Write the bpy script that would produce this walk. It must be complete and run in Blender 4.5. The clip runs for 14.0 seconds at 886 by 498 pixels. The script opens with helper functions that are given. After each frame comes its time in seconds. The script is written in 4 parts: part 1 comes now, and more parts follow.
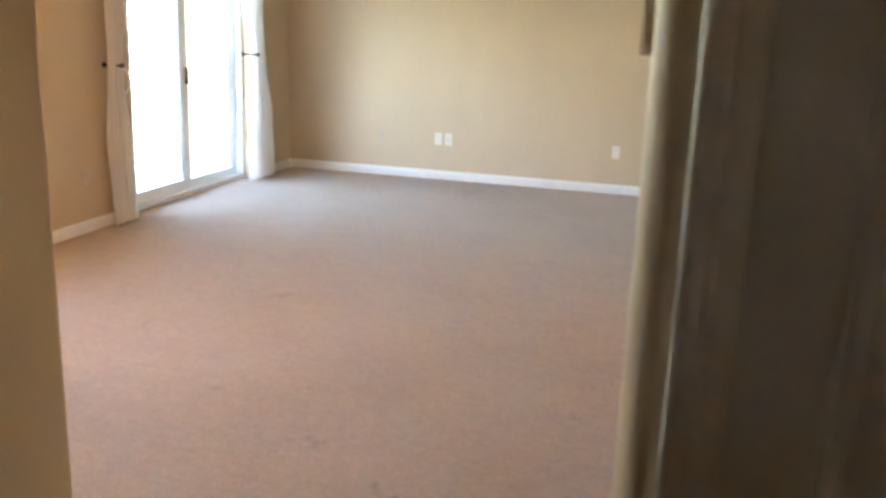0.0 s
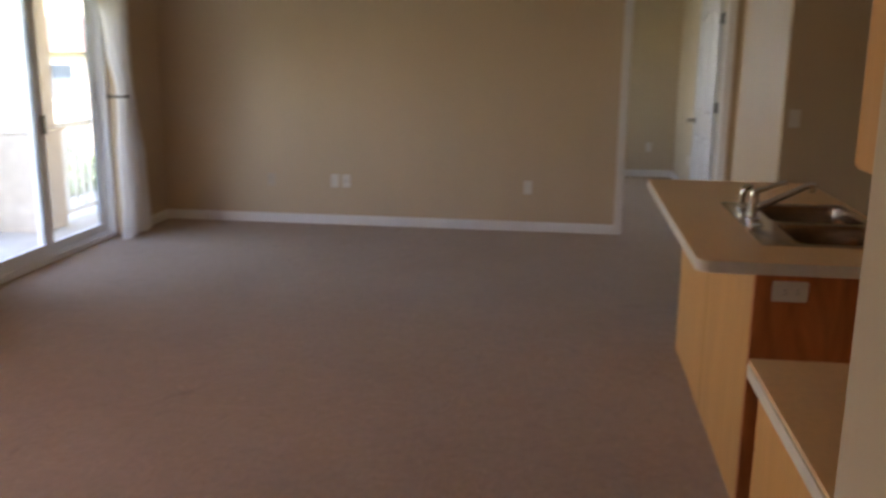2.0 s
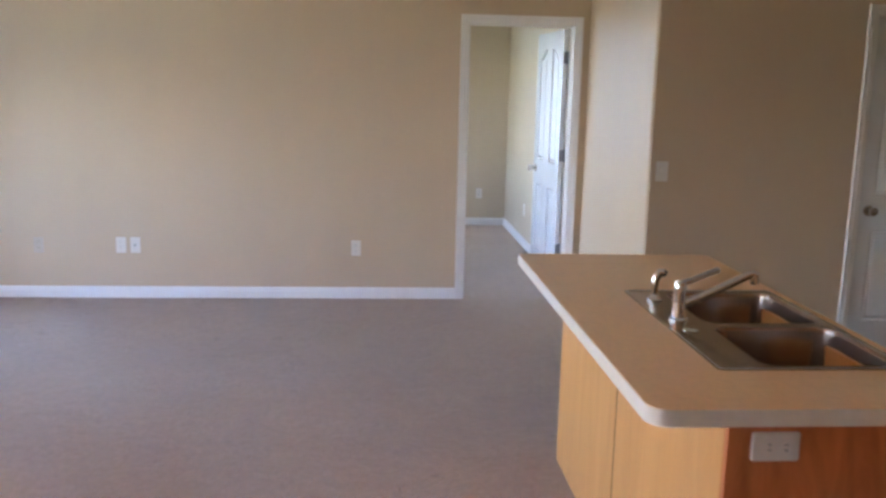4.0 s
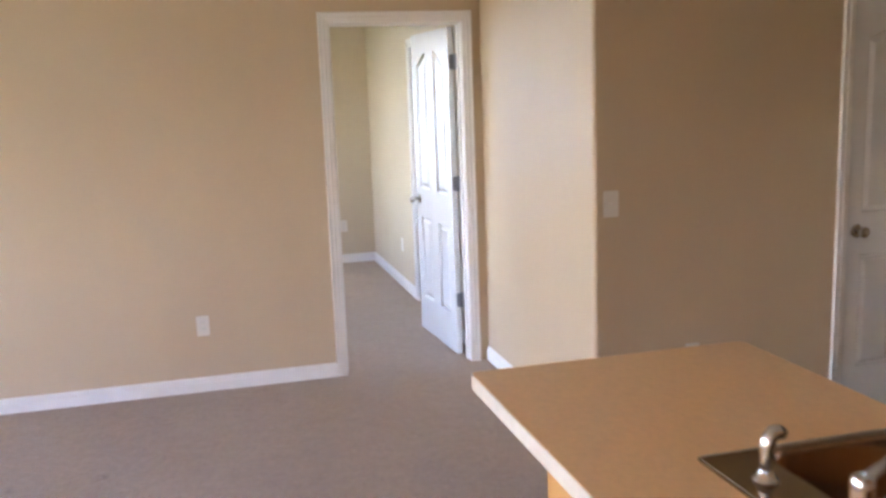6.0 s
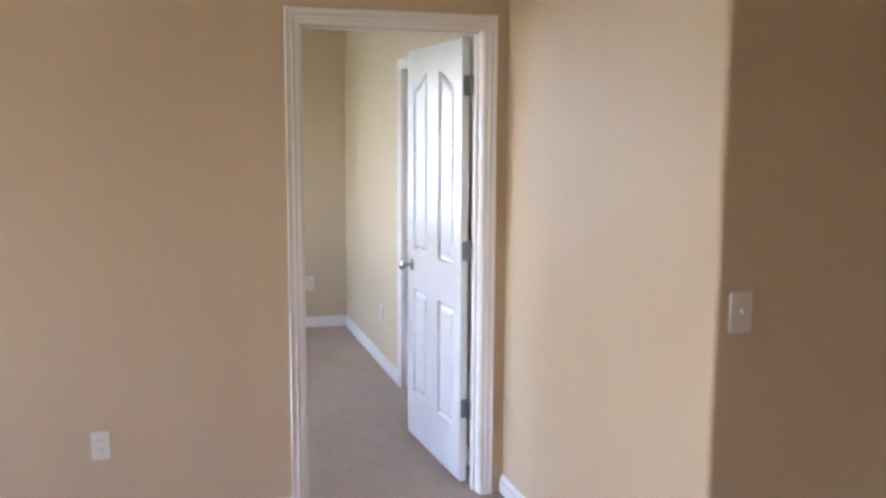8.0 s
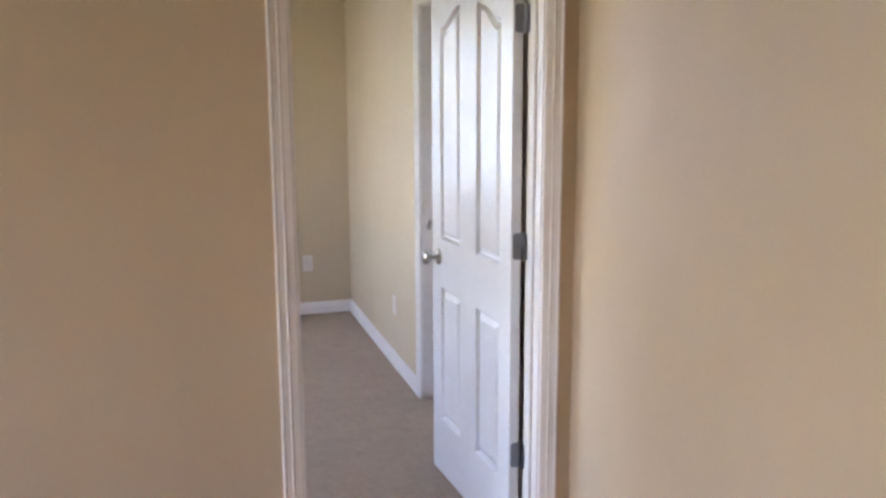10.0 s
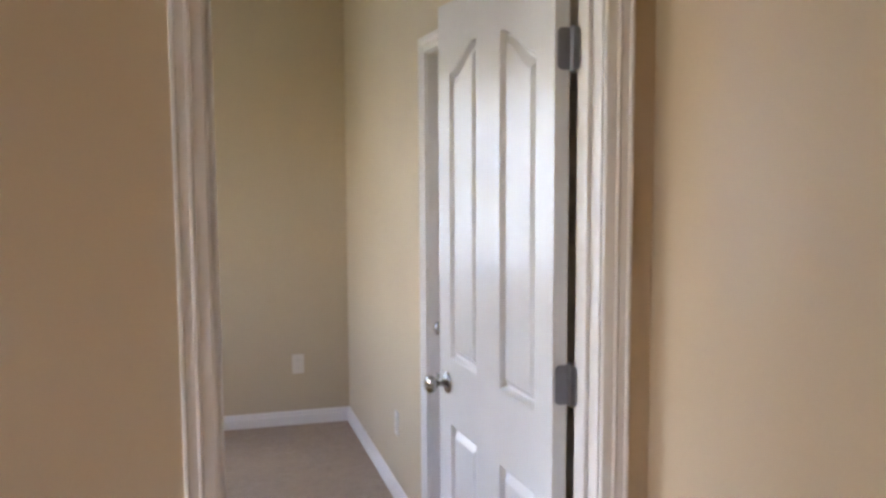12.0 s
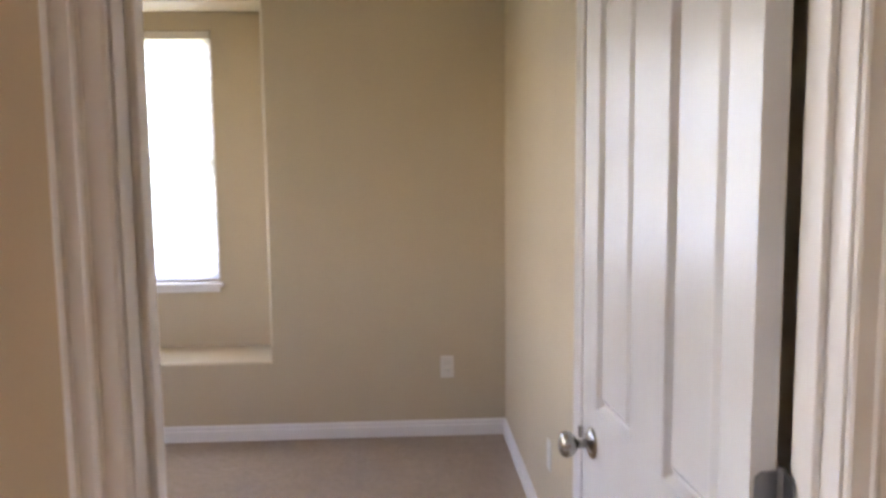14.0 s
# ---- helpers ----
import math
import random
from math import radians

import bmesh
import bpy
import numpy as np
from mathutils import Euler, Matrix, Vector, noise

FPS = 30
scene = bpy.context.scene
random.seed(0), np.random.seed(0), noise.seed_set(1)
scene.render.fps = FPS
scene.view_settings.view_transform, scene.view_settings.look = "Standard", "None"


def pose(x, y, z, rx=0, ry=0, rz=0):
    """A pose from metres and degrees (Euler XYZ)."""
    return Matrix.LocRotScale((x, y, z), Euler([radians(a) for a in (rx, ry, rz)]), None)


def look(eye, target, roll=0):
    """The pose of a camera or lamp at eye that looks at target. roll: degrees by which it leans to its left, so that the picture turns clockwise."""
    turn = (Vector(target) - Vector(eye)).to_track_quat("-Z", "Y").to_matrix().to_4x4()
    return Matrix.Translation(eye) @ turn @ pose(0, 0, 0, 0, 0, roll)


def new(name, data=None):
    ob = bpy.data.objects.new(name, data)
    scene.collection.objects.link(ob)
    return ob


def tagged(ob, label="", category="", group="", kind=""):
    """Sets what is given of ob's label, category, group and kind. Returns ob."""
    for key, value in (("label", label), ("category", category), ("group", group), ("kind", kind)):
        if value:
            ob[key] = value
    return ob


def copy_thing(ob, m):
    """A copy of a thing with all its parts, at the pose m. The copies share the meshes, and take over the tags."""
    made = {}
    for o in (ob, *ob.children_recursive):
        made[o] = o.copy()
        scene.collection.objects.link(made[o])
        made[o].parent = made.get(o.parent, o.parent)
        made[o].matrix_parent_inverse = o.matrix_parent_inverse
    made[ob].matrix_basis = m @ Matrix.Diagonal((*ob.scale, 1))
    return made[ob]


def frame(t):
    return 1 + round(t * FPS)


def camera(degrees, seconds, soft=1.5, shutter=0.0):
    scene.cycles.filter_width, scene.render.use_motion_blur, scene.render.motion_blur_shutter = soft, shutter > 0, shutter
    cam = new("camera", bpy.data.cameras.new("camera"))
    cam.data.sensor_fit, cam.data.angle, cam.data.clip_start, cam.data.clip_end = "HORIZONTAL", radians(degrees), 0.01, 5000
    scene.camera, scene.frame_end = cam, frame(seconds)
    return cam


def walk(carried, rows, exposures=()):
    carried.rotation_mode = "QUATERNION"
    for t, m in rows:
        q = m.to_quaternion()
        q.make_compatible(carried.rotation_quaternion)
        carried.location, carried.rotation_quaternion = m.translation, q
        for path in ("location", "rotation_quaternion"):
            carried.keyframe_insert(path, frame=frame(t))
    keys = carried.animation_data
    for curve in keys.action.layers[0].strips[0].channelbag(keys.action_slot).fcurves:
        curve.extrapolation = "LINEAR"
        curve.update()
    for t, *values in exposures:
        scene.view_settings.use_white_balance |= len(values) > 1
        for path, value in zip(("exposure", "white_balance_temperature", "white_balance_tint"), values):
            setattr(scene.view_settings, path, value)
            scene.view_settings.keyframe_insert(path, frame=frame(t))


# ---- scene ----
cam = camera(52.8, 14.0, soft=2.9, shutter=0.45)
PATH = [
    (0, (-1.008, -8.334, 1.525), (-1.538, -6.471, 1.026), 2.0),
    (0.3, (-1.105, -8.266, 1.52), (-1.641, -6.391, 1.074), 2.9),
    (0.5, (-1.152, -8.201, 1.533), (-1.658, -6.311, 1.118), 2.7),
    (0.8, (-1.204, -8.135, 1.563), (-1.644, -6.223, 1.179), 1.0),
    (1, (-1.242, -8.079, 1.568), (-1.64, -6.16, 1.169), -0.3),
    (1.3, (-1.305, -7.948, 1.569), (-1.684, -6.019, 1.197), -1.0),
    (1.5, (-1.361, -7.865, 1.581), (-1.729, -5.936, 1.201), -0.7),
    (1.8, (-1.428, -7.765, 1.59), (-1.77, -5.849, 1.129), 0.1),
    (2, (-1.477, -7.691, 1.591), (-1.731, -5.759, 1.143), 0.6),
    (2.5, (-1.622, -7.509, 1.596), (-1.56, -5.553, 1.183), -1.6),
    (3, (-1.636, -7.209, 1.586), (-1.502, -5.253, 1.193), -0.3),
    (3.2, (-1.631, -7.098, 1.592), (-1.502, -5.137, 1.221), 0.7),
    (5.5, (-1.645, -5.477, 1.617), (-1.337, -3.534, 1.258), 0.2),
    (6, (-1.643, -5.114, 1.642), (-1.153, -3.206, 1.296), -2.1),
    (6.5, (-1.573, -4.736, 1.632), (-1.161, -2.803, 1.326), -0.3),
    (7, (-1.545, -4.391, 1.628), (-1.144, -2.461, 1.287), 1.2),
    (7.5, (-1.513, -3.961, 1.638), (-0.986, -2.059, 1.315), -1.4),
    (8, (-1.435, -3.631, 1.626), (-0.866, -1.732, 1.361), 0.3),
    (10.5, (-1.247, -2.299, 1.616), (-0.683, -0.417, 1.236), -0.5),
    (11, (-1.214, -2.031, 1.601), (-0.632, -0.141, 1.302), -1.6),
    (11.5, (-1.13, -1.806, 1.582), (-0.471, 0.056, 1.268), -2.3),
    (12, (-0.971, -1.658, 1.587), (-0.438, 0.259, 1.385), -0.3),
    (12.5, (-0.875, -1.539, 1.597), (-0.464, 0.4, 1.325), 0.1),
    (13, (-0.829, -1.287, 1.57), (-0.51, 0.675, 1.35), -0.7),
    (13.5, (-0.783, -1.103, 1.575), (-0.519, 0.858, 1.283), -2.2),
    (14, (-0.664, -0.923, 1.551), (-0.558, 1.059, 1.306), -0.6),
]
EXPOSURES = [(0.0, 5.89, 6750, 13), (0.5, 5.17, 7250, 22), (1.0, 4.75, 7600, 26), (1.5, 4.39, 7750, 28), (2.0, 4.04, 7750, 29), (2.5, 4.69, 5850, 22), (3.0, 4.98, 5800, 24), (5.5, 5.73, 6550, 29), (6.0, 5.65, 6650, 31), (7.0, 5.37, 6650, 32), (8.0, 5.41, 6600, 32), (10.5, 5.04, 6950, 34), (11.5, 4.93, 7050, 34), (12.5, 4.95, 7400, 36), (13.0, 4.95, 7650, 38), (13.5, 4.99, 7750, 38), (14.0, 4.86, 7600, 38)]
walk(cam, [(t, look(e, g, r)) for t, e, g, r in PATH], EXPOSURES)

# ---- world and daylight ----
world = bpy.data.worlds.new("sky")
scene.world = world
world.use_nodes = True
wn = world.node_tree.nodes
sky = wn.new("ShaderNodeTexSky")
sky.sky_type = "NISHITA"
sky.sun_disc = False
sky.sun_elevation = radians(52)
sky.sun_rotation = radians(113)
world.node_tree.links.new(sky.outputs[0], wn["Background"].inputs[0])
wn["Background"].inputs[1].default_value = 0.15
sun = new("sun", bpy.data.lights.new("sun", "SUN"))
sun.data.energy = 2.4
sun.data.angle = radians(0.6)
sun.data.color = (1.0, 0.965, 0.92)
sun.matrix_basis = look((0, 0, 20), (-12.0, 5.0, 3.0))


# ---- materials ----
def node_mat(name, rough=0.6, metal=0.0, spec=0.5):
    m = bpy.data.materials.new(name)
    m.use_nodes = True
    nt = m.node_tree
    b = nt.nodes["Principled BSDF"]
    b.inputs["Roughness"].default_value = rough
    b.inputs["Metallic"].default_value = metal
    b.inputs["Specular IOR Level"].default_value = spec
    return m, nt, b


def add(nt, kind, **kw):
    n = nt.nodes.new(kind)
    for k, v in kw.items():
        n.inputs[k].default_value = v
    return n


def noise_tex(nt, scale, detail=4.0, rough=0.55, stretch=None):
    tc = nt.nodes.new("ShaderNodeTexCoord")
    n = add(nt, "ShaderNodeTexNoise", Scale=scale, Detail=detail, Roughness=rough)
    src = tc.outputs["Object"]
    if stretch:
        mp = nt.nodes.new("ShaderNodeMapping")
        mp.inputs["Scale"].default_value = stretch
        nt.links.new(src, mp.inputs[0])
        src = mp.outputs[0]
    nt.links.new(src, n.inputs["Vector"])
    return n


def ramp(nt, src, stops):
    r = nt.nodes.new("ShaderNodeValToRGB")
    while len(r.color_ramp.elements) < len(stops):
        r.color_ramp.elements.new(0.5)
    for e, (p, c) in zip(r.color_ramp.elements, stops):
        e.position, e.color = p, (*c, 1)
    nt.links.new(src, r.inputs[0])
    return r


def bump(nt, b, src, strength, dist, prev=None):
    n = add(nt, "ShaderNodeBump", Strength=strength, Distance=dist)
    nt.links.new(src, n.inputs["Height"])
    if prev:
        nt.links.new(prev.outputs[0], n.inputs["Normal"])
    nt.links.new(n.outputs[0], b.inputs["Normal"])
    return n


def mixed(nt, fac, a, b, mode="MULTIPLY"):
    n = nt.nodes.new("ShaderNodeMix")
    n.data_type, n.blend_type = "RGBA", mode
    n.inputs[0].default_value = fac
    nt.links.new(a, n.inputs[6])
    nt.links.new(b, n.inputs[7])
    return n.outputs[2]


def plain(name, col, rough, metal=0.0, vary=0.06, scale=9.0, fine=0.0, fine_scale=300.0, spec=0.5):
    """A painted or moulded surface with a slow drift of tone and a fine grain."""
    m, nt, b = node_mat(name, rough, metal, spec)
    lo = [c * (1 - vary) for c in col]
    hi = [min(1.0, c * (1 + vary)) for c in col]
    r = ramp(nt, noise_tex(nt, scale).outputs[0], [(0.3, lo), (0.7, hi)])
    nt.links.new(r.outputs[0], b.inputs["Base Color"])
    if fine:
        bump(nt, b, noise_tex(nt, fine_scale, 3).outputs[0], fine, 0.002)
    return m


def wall_paint(name, col):
    """Matt wall paint over a light orange-peel texture, with faint roller bands and scuffs."""
    m, nt, b = node_mat(name, 0.48, 0.0, 0.5)
    lo, hi = [c * 0.95 for c in col], [c * 1.04 for c in col]
    slow = ramp(nt, noise_tex(nt, 0.9, 5).outputs[0], [(0.3, lo), (0.7, hi)])
    band = ramp(nt, noise_tex(nt, 2.2, 3, 0.5, (3.0, 3.0, 0.25)).outputs[0], [(0.35, (0.985, 0.985, 0.985)), (0.65, (1, 1, 1))])
    nt.links.new(mixed(nt, 1.0, slow.outputs[0], band.outputs[0]), b.inputs["Base Color"])
    p = bump(nt, b, noise_tex(nt, 70, 3, 0.6).outputs[0], 0.05, 0.004)
    bump(nt, b, noise_tex(nt, 420, 2).outputs[0], 0.05, 0.001, p)
    return m


def carpet_mat(name, dark, light):
    """Short cut-pile carpet: tufts, trodden lanes and faint stains."""
    m, nt, b = node_mat(name, 1.0, 0.0, 0.05)
    b.inputs["Sheen Weight"].default_value = 0.25
    b.inputs["Sheen Roughness"].default_value = 0.6
    tuft = noise_tex(nt, 170, 3, 0.7)
    base = ramp(nt, tuft.outputs[0], [(0.28, dark), (0.72, light)])
    lanes = ramp(nt, noise_tex(nt, 1.3, 6, 0.62).outputs[0], [(0.3, (0.87, 0.855, 0.84)), (0.68, (1, 1, 1))])
    spots = ramp(nt, noise_tex(nt, 5.5, 5, 0.7, (1.0, 0.6, 1.0)).outputs[0], [(0.27, (0.70, 0.68, 0.66)), (0.37, (1, 1, 1))])
    patch = ramp(nt, noise_tex(nt, 12, 4, 0.65).outputs[0], [(0.30, (0.91, 0.90, 0.89)), (0.62, (1, 1, 1))])
    mott = ramp(nt, noise_tex(nt, 30, 6, 0.8).outputs[0], [(0.34, (0.79, 0.775, 0.765)), (0.62, (1, 1, 1))])
    c = mixed(nt, 1.0, base.outputs[0], lanes.outputs[0])
    c = mixed(nt, 1.0, c, spots.outputs[0])
    c = mixed(nt, 1.0, c, patch.outputs[0])
    nt.links.new(mixed(nt, 1.0, c, mott.outputs[0]), b.inputs["Base Color"])
    p = bump(nt, b, tuft.outputs[0], 0.9, 0.012)
    bump(nt, b, noise_tex(nt, 9, 3).outputs[0], 0.35, 0.02, p)
    return m


def wood_mat(name, dark, light, scale, stretch, rough=0.38, figure=0.5, rings=0.0):
    """Wood veneer with long grain and slow figure."""
    m, nt, b = node_mat(name, rough)
    g = noise_tex(nt, scale, 6, 0.6, stretch)
    g.inputs["Distortion"].default_value = 1.2
    base = ramp(nt, g.outputs[0], [(0.28, dark), (0.72, light)])
    fig = ramp(nt, noise_tex(nt, scale * 0.35, 3, 0.5, [s * 0.7 + 0.3 for s in stretch]).outputs[0],
               [(0.35, [1 - 0.45 * figure] * 3), (0.62, (1, 1, 1))])
    col = mixed(nt, 1.0, base.outputs[0], fig.outputs[0])
    if rings:
        tc = nt.nodes.new("ShaderNodeTexCoord")
        mp = nt.nodes.new("ShaderNodeMapping")
        mp.inputs["Location"].default_value = (0.9, 0.0, 0.35)
        mp.inputs["Scale"].default_value = (1.0, 1.0, 0.30)
        nt.links.new(tc.outputs["Object"], mp.inputs[0])
        w = add(nt, "ShaderNodeTexWave", Scale=5.0, Distortion=5.0, Detail=2.0)
        w.wave_type, w.rings_direction = "RINGS", "Y"
        w.inputs["Detail Scale"].default_value = 1.2
        nt.links.new(mp.outputs[0], w.inputs["Vector"])
        rr = ramp(nt, w.outputs[0], [(0.02, [1 - rings] * 3), (0.30, (1, 1, 1))])
        col = mixed(nt, 1.0, col, rr.outputs[0])
    nt.links.new(col, b.inputs["Base Color"])
    bump(nt, b, g.outputs[0], 0.08, 0.002)
    return m


def metal_mat(name, col, rough, stretch=None, scale=60, metal=1.0):
    m, nt, b = node_mat(name, rough, metal)
    n = noise_tex(nt, scale, 4, 0.6, stretch)
    r = ramp(nt, n.outputs[0], [(0.3, [c * 0.86 for c in col]), (0.7, col)])
    nt.links.new(r.outputs[0], b.inputs["Base Color"])
    rr = ramp(nt, n.outputs[0], [(0.3, [rough * 0.8] * 3), (0.7, [rough * 1.3] * 3)])
    nt.links.new(rr.outputs[0], b.inputs["Roughness"])
    return m


def glass_mat(name):
    m, nt, b = node_mat(name, 0.02)
    nt.nodes.remove(b)
    out = nt.nodes["Material Output"]
    t = nt.nodes.new("ShaderNodeBsdfTransparent")
    t.inputs[0].default_value = (0.93, 0.96, 0.96, 1)
    g = nt.nodes.new("ShaderNodeBsdfGlossy")
    g.inputs["Roughness"].default_value = 0.02
    f = add(nt, "ShaderNodeLayerWeight", Blend=0.5)
    p = nt.nodes.new("ShaderNodeMath")
    p.operation = "POWER"
    p.inputs[1].default_value = 4.0
    nt.links.new(f.outputs["Facing"], p.inputs[0])
    q = nt.nodes.new("ShaderNodeMath")
    q.operation = "MULTIPLY_ADD"
    q.inputs[1].default_value, q.inputs[2].default_value = 0.5, 0.03
    nt.links.new(p.outputs[0], q.inputs[0])
    mx = nt.nodes.new("ShaderNodeMixShader")
    nt.links.new(q.outputs[0], mx.inputs[0])
    nt.links.new(t.outputs[0], mx.inputs[1])
    nt.links.new(g.outputs[0], mx.inputs[2])
    nt.links.new(mx.outputs[0], out.inputs[0])
    return m


def lit_glass(name, tint, strength):
    """Frosted glass with a burning bulb behind it."""
    m, nt, b = node_mat(name, 0.5)
    b.inputs["Base Color"].default_value = (0.85, 0.82, 0.76, 1)
    b.inputs["Emission Color"].default_value = (*tint, 1)
    b.inputs["Emission Strength"].default_value = strength
    return m


def cloth_mat(name, col, through_light):
    """Thin cloth: part of the light is thrown back, part comes through."""
    m, nt, b = node_mat(name, 0.9, 0.0, 0.1)
    weave = noise_tex(nt, 260, 2, 0.5, (1, 1, 0.4))
    r = ramp(nt, weave.outputs[0], [(0.3, [c * 0.93 for c in col]), (0.7, col)])
    nt.links.new(r.outputs[0], b.inputs["Base Color"])
    bump(nt, b, weave.outputs[0], 0.15, 0.001)
    t = nt.nodes.new("ShaderNodeBsdfTranslucent")
    nt.links.new(r.outputs[0], t.inputs[0])
    mx = nt.nodes.new("ShaderNodeMixShader")
    mx.inputs[0].default_value = through_light
    nt.links.new(b.outputs[0], mx.inputs[1])
    nt.links.new(t.outputs[0], mx.inputs[2])
    nt.links.new(mx.outputs[0], nt.nodes["Material Output"].inputs[0])
    return m


TAN = wall_paint("tan_wall_paint", (0.60, 0.452, 0.302))
# Same tan paint, toned paler and less warm for the bedroom's light.
TAN_BEDROOM_LIGHT = wall_paint("tan_paint_bedroom_light", (0.60, 0.482, 0.330))
CEIL = plain("ceiling_paint", (0.74, 0.72, 0.68), 0.8, fine=0.2, fine_scale=80)
CARPET = carpet_mat("taupe_carpet", (0.41, 0.292, 0.211), (0.82, 0.618, 0.458))
TRIM = plain("white_trim_paint", (0.83, 0.79, 0.765), 0.35, vary=0.03)
VINYL = plain("vinyl_floor", (0.50, 0.36, 0.22), 0.4, vary=0.12, scale=14)
LAMINATE = plain("laminate_top", (0.87, 0.555, 0.29), 0.40, vary=0.045, scale=55, fine=0.03)
# Edge paler than the top: window light on it is put into the colour.
LAM_EDGE_LIT = plain("laminate_edge_lit", (0.74, 0.66, 0.57), 0.35, vary=0.05, scale=30)
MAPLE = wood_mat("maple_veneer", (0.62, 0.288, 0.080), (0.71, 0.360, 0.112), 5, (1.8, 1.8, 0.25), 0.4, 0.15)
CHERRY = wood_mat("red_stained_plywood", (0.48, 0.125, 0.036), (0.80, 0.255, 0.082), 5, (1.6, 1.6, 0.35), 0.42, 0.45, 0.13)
# Near-black for the panel seam, and for shade painted onto the toe boards.
GAP_AND_TOE_SHADE = plain("dark_gap_and_toe_shade", (0.03, 0.022, 0.016), 0.8)
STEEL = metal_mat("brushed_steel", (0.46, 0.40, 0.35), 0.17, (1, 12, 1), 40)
# Bowl steel darkened to brown: the kitchen's reflection is put into its colour.
BOWL_BROWNED = plain("satin_steel_brown_reflection", (0.36, 0.27, 0.21), 0.19, 0.9, vary=0.05, scale=14)
CHROME = metal_mat("chrome", (0.82, 0.82, 0.82), 0.06)
NICKEL = metal_mat("satin_nickel", (0.50, 0.47, 0.43), 0.24)
HINGE = metal_mat("brushed_hinge_steel", (0.25, 0.25, 0.27), 0.36, (8, 8, 1), 30)
BRONZE = metal_mat("dark_bronze", (0.05, 0.035, 0.025), 0.4)
PLATE = plain("white_plastic", (0.74, 0.68, 0.62), 0.3, vary=0.02)
ALMOND = plain("aged_beige_plastic", (0.56, 0.46, 0.36), 0.45, vary=0.06)
BLACK = plain("black_plastic", (0.015, 0.014, 0.014), 0.3, vary=0.2)
VINYLFRAME = plain("white_vinyl_frame", (0.84, 0.85, 0.86), 0.4, vary=0.03)
GASKET = plain("grey_gasket", (0.16, 0.19, 0.21), 0.5)
GLASS = glass_mat("window_glass")
SHEER = cloth_mat("sheer_white_curtain", (0.93, 0.90, 0.87), 0.36)
SHADE = cloth_mat("white_window_shade", (0.92, 0.92, 0.91), 0.85)
LAMPGLASS = lit_glass("lit_frosted_glass", (1.0, 0.60, 0.29), 0.88)
STUCCO = plain("beige_stucco", (0.66, 0.58, 0.50), 0.9, vary=0.1, fine=0.5, fine_scale=120)
CONCRETE = plain("pale_concrete", (0.56, 0.545, 0.52), 0.85, vary=0.12, scale=3, fine=0.3)
RAILPAINT = plain("white_rail_paint", (0.80, 0.80, 0.78), 0.45)
LEAF = plain("leaf_green", (0.06, 0.12, 0.035), 0.6, vary=0.45, scale=3)
BARK = plain("bark", (0.13, 0.09, 0.06), 0.9, vary=0.3, scale=20, fine=0.6)
GRASS = plain("dry_lawn", (0.10, 0.13, 0.05), 1.0, vary=0.35, scale=0.6)
ROOF = plain("brown_roof_tiles", (0.11, 0.075, 0.06), 0.9, vary=0.25, scale=2.5)
FARWALL = plain("far_stucco", (0.60, 0.54, 0.46), 0.9, vary=0.06, scale=0.7)
FARGLASS = plain("far_window_glass", (0.10, 0.13, 0.16), 0.1, vary=0.2)


# ---- mesh helpers ----
OFFSET = {}


def thing(name, label, category, at=(0, 0, 0), group="", kind=""):
    ob = new(name)
    ob.empty_display_size = 0.05
    ob.matrix_basis = Matrix.Translation(at)
    OFFSET[ob.name] = Vector(at)
    return tagged(ob, label, category, group, kind)


def finish(bm, smooth=None):
    bmesh.ops.recalc_face_normals(bm, faces=bm.faces)
    if smooth is not None:
        for f in bm.faces:
            f.smooth = True
        for e in bm.edges:
            if len(e.link_faces) == 2 and e.calc_face_angle(0) > radians(smooth):
                e.smooth = False
    return bm


def link(name, bm, mat, parent=None, off=(0, 0, 0)):
    me = bpy.data.meshes.new(name)
    if off != (0, 0, 0):
        bmesh.ops.translate(bm, verts=bm.verts, vec=-Vector(off))
    bm.to_mesh(me)
    bm.free()
    for m in mat if isinstance(mat, (list, tuple)) else [mat]:
        me.materials.append(m)
    ob = new(name, me)
    if parent:
        ob.parent = parent
    return ob


def part(name, bm, mat, parent, label=""):
    """One mesh under a thing or under a part; coordinates are the world's (or the thing's own, if it was built at the origin)."""
    off = OFFSET.get(parent.name, Vector())
    ob = link(name, bm, mat, parent, tuple(off))
    OFFSET[ob.name] = off
    if label:
        tagged(ob, label)
    return ob


def structure(name, bm, mat, label=""):
    return tagged(link(name, bm, mat), label, kind="structure")


def box(a, b, bevel=0.0, seg=2, bm=None, only=None):
    """A box between two corners, with its edges rounded."""
    bm = bm or bmesh.new()
    vs = [bm.verts.new((x, y, z)) for x in (a[0], b[0]) for y in (a[1], b[1]) for z in (a[2], b[2])]
    fs = [bm.faces.new([vs[i] for i in f]) for f in ((0, 1, 3, 2), (4, 6, 7, 5), (0, 4, 5, 1), (2, 3, 7, 6), (0, 2, 6, 4), (1, 5, 7, 3))]
    bmesh.ops.recalc_face_normals(bm, faces=fs)
    if bevel:
        es = list({e for f in fs for e in f.edges})
        if only:
            es = [e for e in es if only(e)]
        bmesh.ops.bevel(bm, geom=es, offset=bevel, segments=seg, profile=0.5, affect="EDGES")
    return bm


def arc(cx, cy, r, a0, a1, n):
    return [(cx + r * math.cos(radians(a0 + (a1 - a0) * i / n)), cy + r * math.sin(radians(a0 + (a1 - a0) * i / n))) for i in range(n + 1)]


